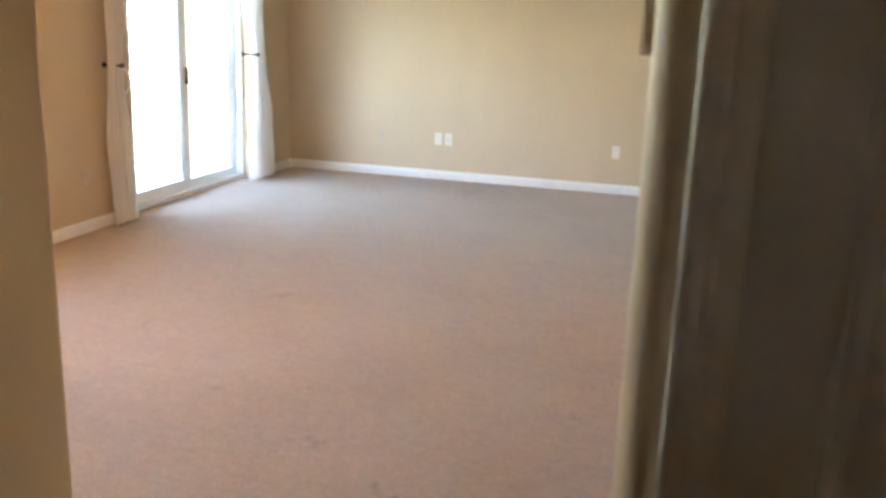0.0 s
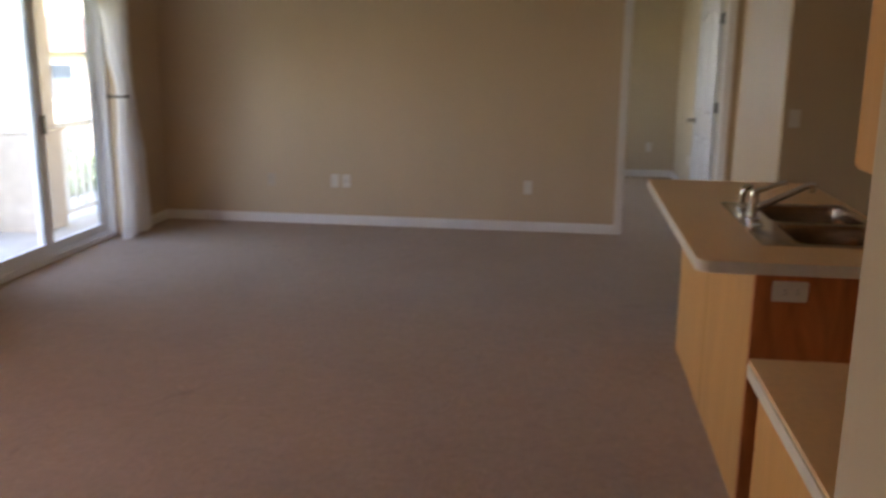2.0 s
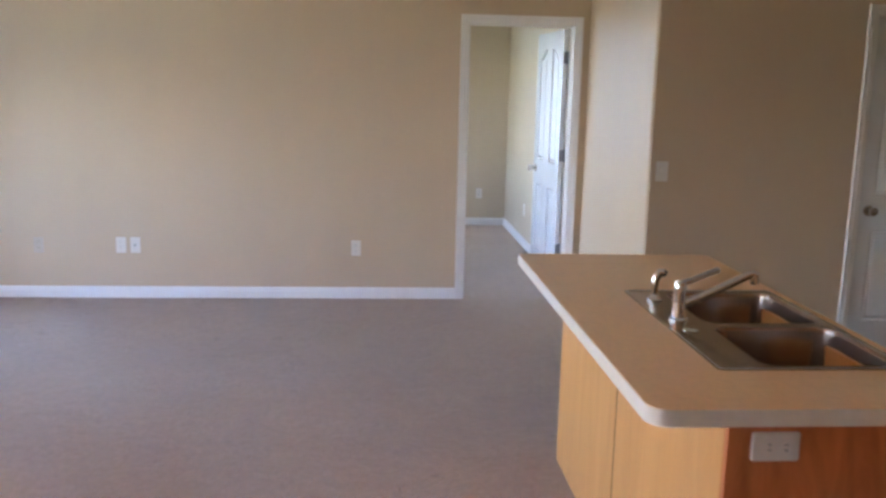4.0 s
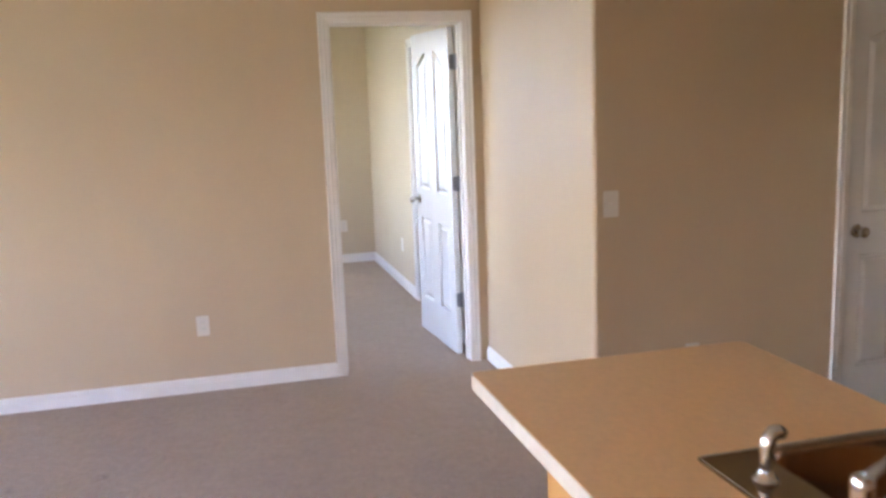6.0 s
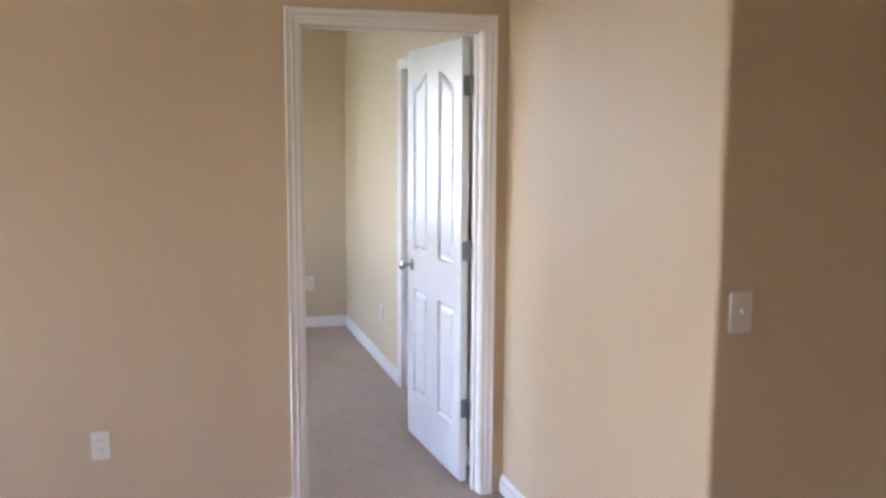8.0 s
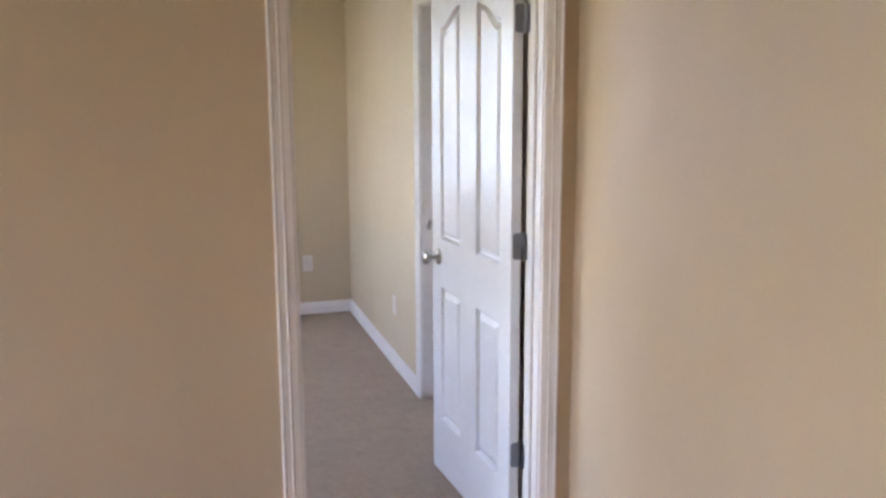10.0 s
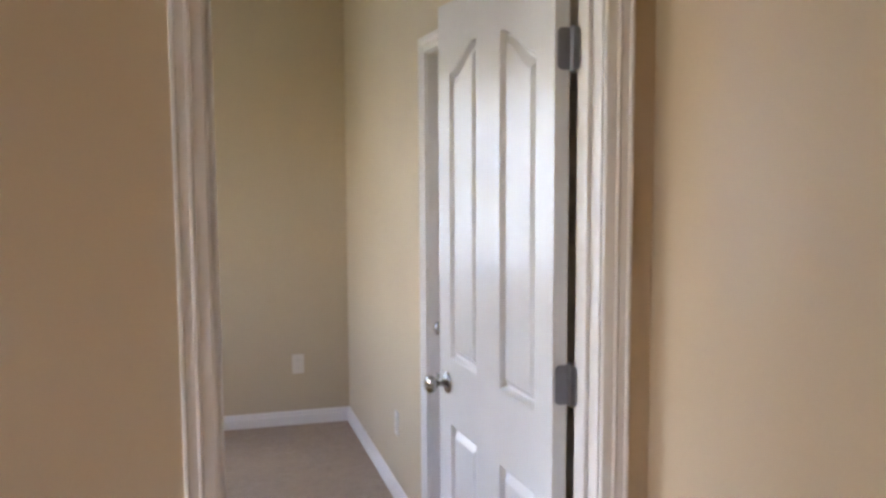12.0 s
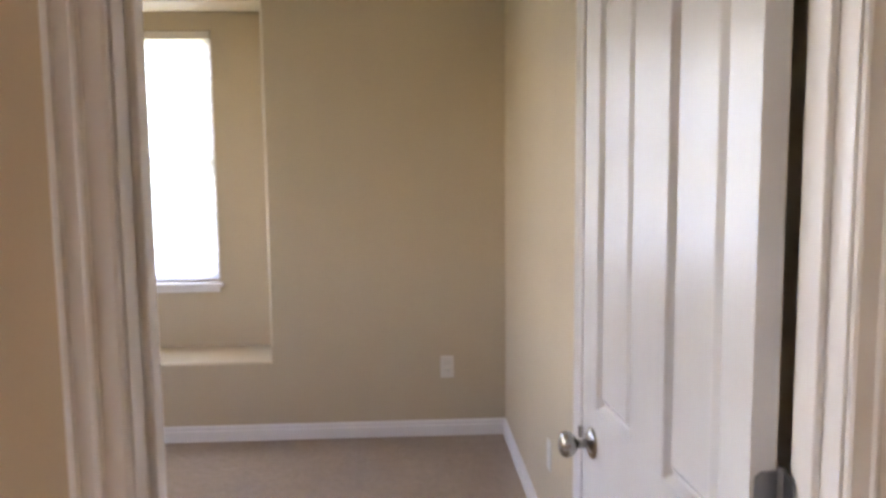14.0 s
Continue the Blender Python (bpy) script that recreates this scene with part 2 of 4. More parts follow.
def round_rect(x0, y0, x1, y1, r, n=5):
    """Corner radii in the order of the corners: x0y0, x1y0, x1y1, x0y1."""
    r = r if isinstance(r, (list, tuple)) else [r] * 4
    return (arc(x0 + r[0], y0 + r[0], r[0], 180, 270, n) + arc(x1 - r[1], y0 + r[1], r[1], 270, 360, n)
            + arc(x1 - r[2], y1 - r[2], r[2], 0, 90, n) + arc(x0 + r[3], y1 - r[3], r[3], 90, 180, n))


def extrude(points, z0, z1, bm=None, place=None):
    """A flat outline carried from z0 to z1; place maps (u, v, w) to the world."""
    bm = bm or bmesh.new()
    place = place or (lambda u, v, w: (u, v, w))
    lo = [bm.verts.new(place(x, y, z0)) for x, y in points]
    hi = [bm.verts.new(place(x, y, z1)) for x, y in points]
    n = len(points)
    bm.faces.new(lo[::-1])
    bm.faces.new(hi)
    for i in range(n):
        bm.faces.new((lo[i], lo[(i + 1) % n], hi[(i + 1) % n], hi[i]))
    return finish(bm)


def lathe(profile, n=24, m=None, bm=None):
    """Turns (radius, height) round the z axis, then moves it by m."""
    bm = bm or bmesh.new()
    rings = []
    for r, z in profile:
        rings.append([bm.verts.new((m or Matrix()) @ Vector((r * math.cos(2 * math.pi * i / n), r * math.sin(2 * math.pi * i / n), z))) for i in range(n)])
    for a, b in zip(rings, rings[1:]):
        for i in range(n):
            bm.faces.new((a[i], a[(i + 1) % n], b[(i + 1) % n], b[i]))
    bm.faces.new(rings[0][::-1])
    bm.faces.new(rings[-1])
    return finish(bm, 40)


def tube(path, radii, n=12, bm=None):
    """A round bar along a path of points."""
    bm = bm or bmesh.new()
    path = [Vector(p) for p in path]
    radii = radii if isinstance(radii, (list, tuple)) else [radii] * len(path)
    rings, side = [], None
    for i, p in enumerate(path):
        d = (path[min(i + 1, len(path) - 1)] - path[max(i - 1, 0)]).normalized()
        if side is None:
            side = d.cross(Vector((0.3, 0.2, 1) if abs(d.z) < 0.9 else (1, 0, 0))).normalized()
        side = (side - d * side.dot(d)).normalized()
        up = d.cross(side)
        rings.append([bm.verts.new(p + radii[i] * (math.cos(2 * math.pi * k / n) * side + math.sin(2 * math.pi * k / n) * up)) for k in range(n)])
    for a, b in zip(rings, rings[1:]):
        for k in range(n):
            bm.faces.new((a[k], a[(k + 1) % n], b[(k + 1) % n], b[k]))
    bm.faces.new(rings[0][::-1])
    bm.faces.new(rings[-1])
    return finish(bm, 50)


def holed_wall(axis, face, thick, u0, u1, z0, z1, holes=()):
    """A wall with openings through it. axis 'x': it runs along x, its face at y = face and its back at face + thick."""
    us = sorted({u0, u1, *[v for h in holes for v in h[:2]]})
    zs = sorted({z0, z1, *[v for h in holes for v in h[2:]]})
    us = [u for u in us if u0 <= u <= u1]
    zs = [z for z in zs if z0 <= z <= z1]
    put = (lambda u, w, z: (u, face + w, z)) if axis == "x" else (lambda u, w, z: (face + w, u, z))

    def solid(i, j):
        if not (0 <= i < len(us) - 1 and 0 <= j < len(zs) - 1):
            return False
        cu, cz = (us[i] + us[i + 1]) / 2, (zs[j] + zs[j + 1]) / 2
        return not any(h[0] < cu < h[1] and h[2] < cz < h[3] for h in holes)

    bm = bmesh.new()
    seen = {}

    def v(u, w, z):
        key = (round(u, 5), w, round(z, 5))
        if key not in seen:
            seen[key] = bm.verts.new(put(u, w, z))
        return seen[key]

    for i in range(len(us) - 1):
        for j in range(len(zs) - 1):
            if not solid(i, j):
                continue
            a, b, c, d = us[i], us[i + 1], zs[j], zs[j + 1]
            for w in (0, thick):
                bm.faces.new((v(a, w, c), v(b, w, c), v(b, w, d), v(a, w, d)))
            for di, dj, p, q in ((-1, 0, (a, c), (a, d)), (1, 0, (b, c), (b, d)), (0, -1, (a, c), (b, c)), (0, 1, (a, d), (b, d))):
                if not solid(i + di, j + dj):
                    bm.faces.new((v(p[0], 0, p[1]), v(q[0], 0, q[1]), v(q[0], thick, q[1]), v(p[0], thick, p[1])))
    return finish(bm)


# profiles: (distance from the inner edge, depth off the wall)
CASING = [(0, 0), (0, 0.008), (0.004, 0.0105), (0.024, 0.0115), (0.027, 0.0160), (0.031, 0.0165), (0.034, 0.0130), (0.049, 0.0145), (0.052, 0.0185), (0.058, 0.0185), (0.060, 0.0155), (0.060, 0)]
BASE = [(0, 0), (0, 0.0150), (0.056, 0.0150), (0.060, 0.0090), (0.066, 0.0105), (0.074, 0.0085), (0.080, 0.0050), (0.084, 0.0025), (0.084, 0)]


def baseboard(axis, face, side, u0, u1, name="baseboard", m0=0, m1=0):
    """A skirting board along a wall. side: +1 or -1, the way that it stands off the wall."""
    bm = bmesh.new()
    rows = []
    for u, mi in ((u0, m0), (u1, m1)):
        rows.append([bm.verts.new((u + mi * d, face + side * d, h) if axis == "x" else (face + side * d, u + mi * d, h)) for h, d in BASE])
    n = len(BASE)
    for i in range(n - 1):
        bm.faces.new((rows[0][i], rows[1][i], rows[1][i + 1], rows[0][i + 1]))
    bm.faces.new(rows[0])
    bm.faces.new(rows[1][::-1])
    return structure(name, finish(bm), TRIM, "white painted moulded skirting board along the wall")


def casing(parent, axis, face, side, u0, u1, top):
    """Moulded trim with mitred corners on both sides and over an opening."""
    put = (lambda u, d, z: (u, face + side * d, z)) if axis == "x" else (lambda u, d, z: (face + side * d, u, z))
    for kind in (0, 1, 2):
        bm = bmesh.new()
        rows = [[], []]
        for w, d in CASING:
            if kind == 0:
                ends = ((u0 - w, 0.0), (u0 - w, top + w))
            elif kind == 1:
                ends = ((u1 + w, 0.0), (u1 + w, top + w))
            else:
                ends = ((u0 - w, top + w), (u1 + w, top + w))
            for r, (u, z) in zip(rows, ends):
                r.append(bm.verts.new(put(u, d, z)))
        n = len(CASING)
        for i in range(n - 1):
            bm.faces.new((rows[0][i], rows[1][i], rows[1][i + 1], rows[0][i + 1]))
        bm.faces.new(rows[0])
        bm.faces.new(rows[1][::-1])
        part("head_casing" if kind == 2 else "side_casing", finish(bm), TRIM, parent)


# ---- the setting: floors, walls, ceiling ----
H = 2.74
structure("floor", box((-5.3, -9.6, -0.12), (2.4, 4.3, 0.0)), CARPET, "taupe short-pile carpet through the living room and bedroom")
structure("floor_kitchen", box((-0.12, -6.420, 0.0), (2.2, -1.587, 0.004)), VINYL, "tan sheet vinyl floor behind the kitchen island")
structure("ceiling", box((-5.3, -9.6, H), (2.4, 4.4, H + 0.15)), CEIL, "plain off-white painted ceiling")
structure("wall_north", holed_wall("x", 0.0, 0.12, -5.25, 0.06, 0, H, [(-0.958, -0.162, 0, 2.055)]), TAN, "tan painted wall with the bedroom doorway")
LEFT_OPEN = (-2.62, -0.79, 0.0, 2.50)
SIDE_OPEN = (-6.05, -4.95, 0.45, 2.10)
structure("wall_west", holed_wall("y", -5.05, -0.20, -9.6, 0.0, 0, H, [LEFT_OPEN, SIDE_OPEN]), TAN, "tan painted outer wall with the patio door")
# short return wall beside the doorway, its outer corner rounded
R = 0.018
outline = [(0.06, -1.467), (0.06, 0.0), (-0.06, 0.0)] + arc(-0.06 + R, -1.587 + R, R, 180, 270, 5) + [(1.205, -1.587), (1.205, -1.467)]
structure("wall_return", extrude(outline, 0, H), TAN, "tan painted return wall with a rounded outer corner")
structure("wall_kitchen_north", holed_wall("x", -1.587, 0.12, 1.205, 2.3, 0, H, [(1.205, 1.997, 0, 2.055)]), TAN, "tan painted kitchen wall round the pantry door")
structure("wall_pantry_back", box((1.0, -1.35, 0), (2.2, -1.30, H)), TAN)
structure("wall_kitchen_east", box((2.2, -6.420, 0), (2.3, -1.587, H)), TAN, "tan painted kitchen side wall")
# the block of wall between the entry and the kitchen, both free corners rounded
RB, RN = 0.042, 0.025
outline = arc(-1.064 + RB, -7.44 + RB, RB, 180, 270, 8) + [(-0.969, -7.44), (-0.969, -7.30), (-0.235, -7.30), (-0.235, -7.44), (2.3, -7.44), (2.3, -6.420)] + arc(-1.064 + RN, -6.420 - RN, RN, 90, 180, 10)
structure("wall_entry_block", extrude(outline, 0, H), TAN, "tan painted wall block with rounded corners beside the entry")
outline = [(-5.05, -7.20), (-5.05, -7.32), (-2.10, -7.32), (-2.10, -7.377)] + [(-1.957, -7.377)] + arc(-1.957 - R, -7.20 - R, R, 0, 90, 5)
structure("wall_south", extrude(outline, 0, H), TAN, "tan painted wall between entry and living room")
structure("wall_entry_west", holed_wall("y", -1.98, -0.12, -9.5, -7.377, 0, H, [(-8.17, -7.377, 0, 2.055)]), TAN, "tan painted entry wall with a closet door")
# Added opening, out of view: lets a little daylight into the dark entry.
ENTRY_OPEN = (-1.42, -1.28, 1.58, 1.72)
structure("wall_entry_back", holed_wall("x", -9.5, -0.1, -2.1, 2.3, 0, H, [ENTRY_OPEN]), TAN, "tan painted wall at the back of the entry")
structure("wall_entry_east", box((0.2, -9.5, 0), (0.3, -7.44, H)), TAN, "tan painted wall closing the entry")
# bedroom
structure("wall_bedroom_east", holed_wall("y", -0.098, 0.12, 0.12, 3.63, 0, H, [(0.912, 1.718, 0, 2.0)]), TAN_BEDROOM_LIGHT, "pale tan bedroom wall with a bathroom door")
NX0, NX1, NZ0, NZ1, NY = -3.75, -1.317, 0.418, 2.235, 4.01
bm = holed_wall("x", 3.63, NY - 3.63, -4.32, 0.3, 0, H, [(NX0, NX1, NZ0, NZ1)])
lip = [e for e in bm.edges if all(abs(v.co.y - 3.63) < 1e-5 and NX0 - 0.001 < v.co.x < NX1 + 0.001 and NZ0 - 0.001 < v.co.z < NZ1 + 0.001 for v in e.verts)]
bmesh.ops.bevel(bm, geom=lip, offset=0.016, segments=4, profile=0.5, affect="EDGES")
structure("wall_bedroom_north", bm, TAN_BEDROOM_LIGHT, "pale tan bedroom wall with a deep window recess")
WX0, WX1, WZ0, WZ1 = -3.43, -1.635, 0.775, 2.14
structure("wall_window_back", holed_wall("x", NY, 0.15, -4.32, 0.3, 0, H, [(WX0, WX1, WZ0, WZ1)]), TAN_BEDROOM_LIGHT, "pale tan wall round the bedroom window")
# Opening out of view, sized to set how bright the bedroom is.
BED_OPEN = (1.15, 2.75, 0.85, 2.15)
structure("wall_bedroom_west", holed_wall("y", -4.2, -0.12, 0.12, 3.63, 0, H, [BED_OPEN]), TAN_BEDROOM_LIGHT, "pale tan bedroom side wall")
structure("wall_bath_back", box((0.6, 0.1, 0), (0.7, 3.7, H)), TAN_BEDROOM_LIGHT)

# a low crease in the bedroom carpet
bm = bmesh.new()
rows = []
for i in range(17):
    f = i / 16
    h = 0.007 * math.sin(math.pi * f) ** 0.6
    x, y = -0.53 + 0.34 * f, 2.035 - 0.055 * f + 0.006 * math.sin(9 * f)
    rows.append([bm.verts.new((x, y + d, z)) for d, z in ((-0.035, 0.0005), (-0.018, 0.0005 + 0.35 * h), (-0.004, 0.0006 + h), (0.004, 0.0006 + 0.8 * h), (0.010, 0.0005))])
for a, b in zip(rows, rows[1:]):
    for k in range(4):
        bm.faces.new((a[k], b[k], b[k + 1], a[k + 1]))
structure("carpet_crease", finish(bm, 60), CARPET, "low crease in the taupe bedroom carpet")

# skirting boards
baseboard("x", 0.0, -1, -5.05, -1.004)
baseboard("y", -0.06, -1, -1.569, -0.0)
baseboard("x", -1.587, -1, -0.042, 1.143)
baseboard("y", -5.05, 1, -7.20, -2.665)
baseboard("y", -5.05, 1, -0.745, 0.0)
baseboard("x", -7.20, 1, -5.05, -2.0)
baseboard("y", -1.064, -1, -7.41, -6.450)
baseboard("x", 3.63, -1, -4.2, -0.098)
baseboard("y", -0.098, -1, 1.764, 3.63)
baseboard("y", -0.098, -1, 0.12, 0.866)
baseboard("y", -4.2, 1, 0.12, 3.63)
baseboard("x", 0.12, 1, -4.2, -1.004)


# ---- doors ----
def door_paint():
    m, nt, b = node_mat("white_door_paint", 0.24, 0.0, 0.5)
    r = ramp(nt, noise_tex(nt, 5).outputs[0], [(0.3, (0.72, 0.715, 0.72)), (0.7, (0.77, 0.765, 0.77))])
    nt.links.new(r.outputs[0], b.inputs["Base Color"])
    g = noise_tex(nt, 26, 5, 0.6, (3.0, 3.0, 0.10))
    g.inputs["Distortion"].default_value = 2.0
    bump(nt, b, g.outputs[0], 0.16, 0.0025)
    return m


DOOR = door_paint()


def offset_outline(pts, d):
    """The outline (counter-clockwise) moved inward by d."""
    out, n = [], len(pts)
    for i in range(n):
        a, b, c = Vector(pts[i - 1]), Vector(pts[i]), Vector(pts[(i + 1) % n])
        e1, e2 = (b - a).normalized(), (c - b).normalized()
        n1, n2 = Vector((-e1.y, e1.x)), Vector((-e2.y, e2.x))
        m = (n1 + n2)
        m = m / max(0.35, m.length_squared / 2) if m.length > 1e-6 else n1
        out.append(tuple(b + m * d))
    return out


def fill_between(bm, loops, put, level):
    """A flat face bounded by the outer outline loops[0] and by holes."""
    edges, rings = [], []
    for lp in loops:
        vs = [bm.verts.new(put(u, v, level)) for u, v in lp]
        rings.append(vs)
        edges += [bm.edges.new((vs[i], vs[(i + 1) % len(vs)])) for i in range(len(vs))]
    bmesh.ops.triangle_fill(bm, use_beauty=True, use_dissolve=False, edges=edges)
    return rings


def stitch(bm, a, b):
    n = len(a)
    for i in range(n):
        bm.faces.new((a[i], a[(i + 1) % n], b[(i + 1) % n], b[i]))


def panel_outlines(width):
    """Four moulded panels; the upper two rise in a curve to the middle of the door."""
    st, mid = 0.0925, 0.160
    pw = (width - 2 * st - mid) / 2
    outs = []
    for k in (0, 1):
        s0 = st if k == 0 else st + pw + mid
        s1 = s0 + pw
        lo = [(s0, 0.25), (s1, 0.25), (s1, 0.81), (s0, 0.81)]
        top = []
        for i in range(13):
            f = i / 12
            s = s1 - f * pw
            h = f if k == 1 else 1 - f
            e = h * h * (3 - 2 * h)
            top.append((s, 1.825 + 0.072 * e))
        outs += [lo, [(s0, 1.006), (s1, 1.006)] + top]
    return outs


def inset_panel(lp, d):
    """A panel's outline drawn in by d on all sides, its arch kept in shape."""
    if len(lp) == 4:
        return offset_outline(lp, d)
    s0, s1, n = lp[0][0] + d, lp[1][0] - d, len(lp) - 3
    return [(s0, lp[0][1] + d), (s1, lp[0][1] + d)] + [(s1 + (s0 - s1) * i / n, lp[2 + i][1] - d) for i in range(n + 1)]


def door_leaf(parent, origin, along, inward, width=0.762, top=2.03, thick=0.035, name="leaf"):
    """A moulded four-panel leaf; depth 0 is the face that is seen."""
    o, s_, d_ = Vector(origin), Vector(along).normalized(), Vector(inward).normalized()
    put = lambda u, v, w: o + s_ * u + d_ * w + Vector((0, 0, v))
    bm = bmesh.new()
    outer = [(0, 0.012), (width, 0.012), (width, top), (0, top)]
    outs = panel_outlines(width)
    quad = lambda *p: bm.faces.new([bm.verts.new(put(u, v, 0.0)) for u, v in p])
    cols = [0.0] + [f(p[0] for p in o) for o in (outs[0], outs[2]) for f in (min, max)] + [width]
    for i in (0, 2, 4):
        quad((cols[i], 0.012), (cols[i + 1], 0.012), (cols[i + 1], top), (cols[i], top))
    for i, arched in ((1, outs[1]), (3, outs[3])):
        for z0, z1 in ((0.012, 0.25), (0.81, 1.006)):
            quad((cols[i], z0), (cols[i + 1], z0), (cols[i + 1], z1), (cols[i], z1))
        for p, q in zip(arched[2:], arched[3:]):
            quad(q, p, (p[0], top), (q[0], top))
    for lp in outs:
        ring = [bm.verts.new(put(u, v, 0.0)) for u, v in lp]
        prev = ring
        for d, w in ((0.003, 0.003), (0.010, 0.0145), (0.016, 0.0155), (0.033, 0.0030), (0.037, 0.0020)):
            vs = [bm.verts.new(put(u, v, w)) for u, v in inset_panel(lp, d)]
            stitch(bm, prev, vs)
            prev = vs
        bm.faces.new(prev)
    back = [bm.verts.new(put(u, v, thick)) for u, v in outer]
    stitch(bm, [bm.verts.new(put(u, v, 0.0)) for u, v in outer], back)
    bm.faces.new(back[::-1])
    bmesh.ops.remove_doubles(bm, verts=bm.verts, dist=1e-5)
    finish(bm)
    return part(name, bm, DOOR, parent)


def knob(parent, at, out, name="door_knob"):
    """A round satin knob on a rose."""
    m = Matrix.Translation(at) @ Vector(out).to_track_quat("Z", "Y").to_matrix().to_4x4()
    k = part(name, lathe([(0.010, 0.004), (0.0095, 0.030), (0.012, 0.034), (0.021, 0.040), (0.0262, 0.049), (0.0268, 0.056), (0.024, 0.064), (0.016, 0.0685), (0.004, 0.070)], 28, m), NICKEL, parent, "satin nickel knob")
    part("rose", lathe([(0.0325, 0.0), (0.0325, 0.003), (0.030, 0.006), (0.020, 0.010), (0.012, 0.012)], 28, m), NICKEL, k)


def door_frame(name, axis, face, thick, u0, u1, top, sides, label, lining=0.016, stop=0.5):
    """Jambs, head and stops lining an opening, with casings on the given sides of the wall."""
    ax = (lambda u, w, z: (u, face + w, z)) if axis == "x" else (lambda u, w, z: (face + w, u, z))
    at = ax((u0 + u1) / 2, thick / 2, 0)
    fr = thing(name, label, "door frame", at, kind="structure")
    e = 0.001 if thick > 0 else -0.001
    for nm, a, b in (("jamb", (u0 - lining, e, 0.0), (u0, thick - e, top)), ("jamb", (u1, e, 0.0), (u1 + lining, thick - e, top)), ("head_jamb", (u0 - lining, e, top), (u1 + lining, thick - e, top + lining - 0.001))):
        part(nm, box(ax(*a), ax(*b), 0.0012, 1), TRIM, fr)
    if stop:
        w0, w1 = thick * stop - 0.017, thick * stop + 0.017
        for a, b in (((u0, w0, 0.0), (u0 + 0.011, w1, top - 0.011)), ((u1 - 0.011, w0, 0.0), (u1, w1, top - 0.011)), ((u0, w0, top - 0.011), (u1, w1, top))):
            part("door_stop", box(ax(*a), ax(*b), 0.003, 2), TRIM, fr)
    for w, side in sides:
        casing(fr, axis, face + w, side, u0 - 0.004, u1 + 0.004, top + 0.004)
    return fr


def hinge(parent, z, pin, edge_dir, leaf_dir, plate_h=0.089):
    """A butt hinge: plate let into the leaf's edge, plate on the jamb, knuckles and pin."""
    p, e, j = Vector(pin), Vector(edge_dir).normalized(), Vector(leaf_dir).normalized()
    h = part("hinge", tube([p + Vector((0, 0, z - plate_h / 2)), p + Vector((0, 0, z + plate_h / 2))], 0.0065, 14), HINGE, parent, "brushed steel hinge")
    n = Vector((0, 0, 1)).cross(e)
    bm = bmesh.new()
    outline = round_rect(0.004, -plate_h / 2, 0.036, plate_h / 2, [0.0, 0.012, 0.012, 0.0], 5)
    extrude(outline, -0.0013, 0.0013, bm, lambda u, v, w: p + e * u + n * w + Vector((0, 0, z + v)))
    part("leaf_plate", bm, HINGE, h)
    n2 = Vector((0, 0, 1)).cross(j)
    part("jamb_plate", extrude(round_rect(0.004, -plate_h / 2, 0.032, plate_h / 2, [0.0, 0.012, 0.012, 0.0], 5), -0.0012, 0.0012, None, lambda u, v, w: p + j * u + n2 * w + Vector((0, 0, z + v))), HINGE, h)
    for k in (-1, 1):
        m = Matrix.Translation(p + Vector((0, 0, z + k * plate_h / 2))) @ pose(0, 0, 0, 0 if k > 0 else 180)
        part("pin_tip", lathe([(0.0062, 0.0), (0.0062, 0.002), (0.004, 0.005), (0.001, 0.006)], 12, m), HINGE, h)
    for k in (-0.028, 0.0, 0.028):
        c = p + e * (0.02 + (0.006 if k == 0 else 0)) + Vector((0, 0, z + k))
        q = (-n).to_track_quat("Z", "Y").to_matrix().to_4x4()
        part("screw", lathe([(0.0036, 0.001), (0.0036, 0.0019), (0.002, 0.0023)], 10, Matrix.Translation(c) @ q), HINGE, h)


door_frame("door_frame_1", "x", 0.0, 0.12, -0.942, -0.178, 2.039, ((0.0, -1), (0.12, 1)), "white moulded door casing round the bedroom doorway", stop=0.5)
HX, HY = -0.224, 0.134
ALONG, INWARD = Vector((-0.064, 0.99795, 0)), Vector((0.99795, 0.064, 0))
d1 = thing("door_1", "white moulded four-panel door standing open into the bedroom", "door", (HX, HY, 0.012), kind="structure")
door_leaf(d1, (HX, HY, 0), ALONG, INWARD, top=2.022)
kp = Vector((HX, HY, 0.930)) + ALONG * 0.690
knob(d1, kp, -INWARD)
knob(d1, kp + INWARD * 0.035, INWARD)
part("latch_plate", box((-0.0012, -0.028, -0.0125), (0.0012, 0.028, 0.0125)), NICKEL, d1).matrix_basis = Matrix.Translation(ALONG * 0.762 + INWARD * 0.0175 + Vector((0, 0, 0.918))) @ Vector((ALONG)).to_track_quat("X", "Z").to_matrix().to_4x4() @ Matrix.Translation(OFFSET[d1.name])
for z in (0.359, 1.088, 1.818):
    hinge(d1, z, Vector((HX, HY, 0)) + INWARD * 0.040 - ALONG * 0.005, -INWARD, (0.02, -1.0, 0))

door_frame("door_frame_2", "x", -1.587, 0.12, 1.221, 1.981, 2.039, ((0.0, -1),), "white moulded casing round the closed pantry door", stop=0.62)
d2 = thing("door_2", "white moulded four-panel pantry door, closed", "door", (1.983, -1.565, 0.012), kind="structure")
door_leaf(d2, (1.979, -1.567, 0), (-1, 0, 0), (0, 1, 0), width=0.756)
knob(d2, (1.290, -1.567, 0.925), (0, -1, 0))

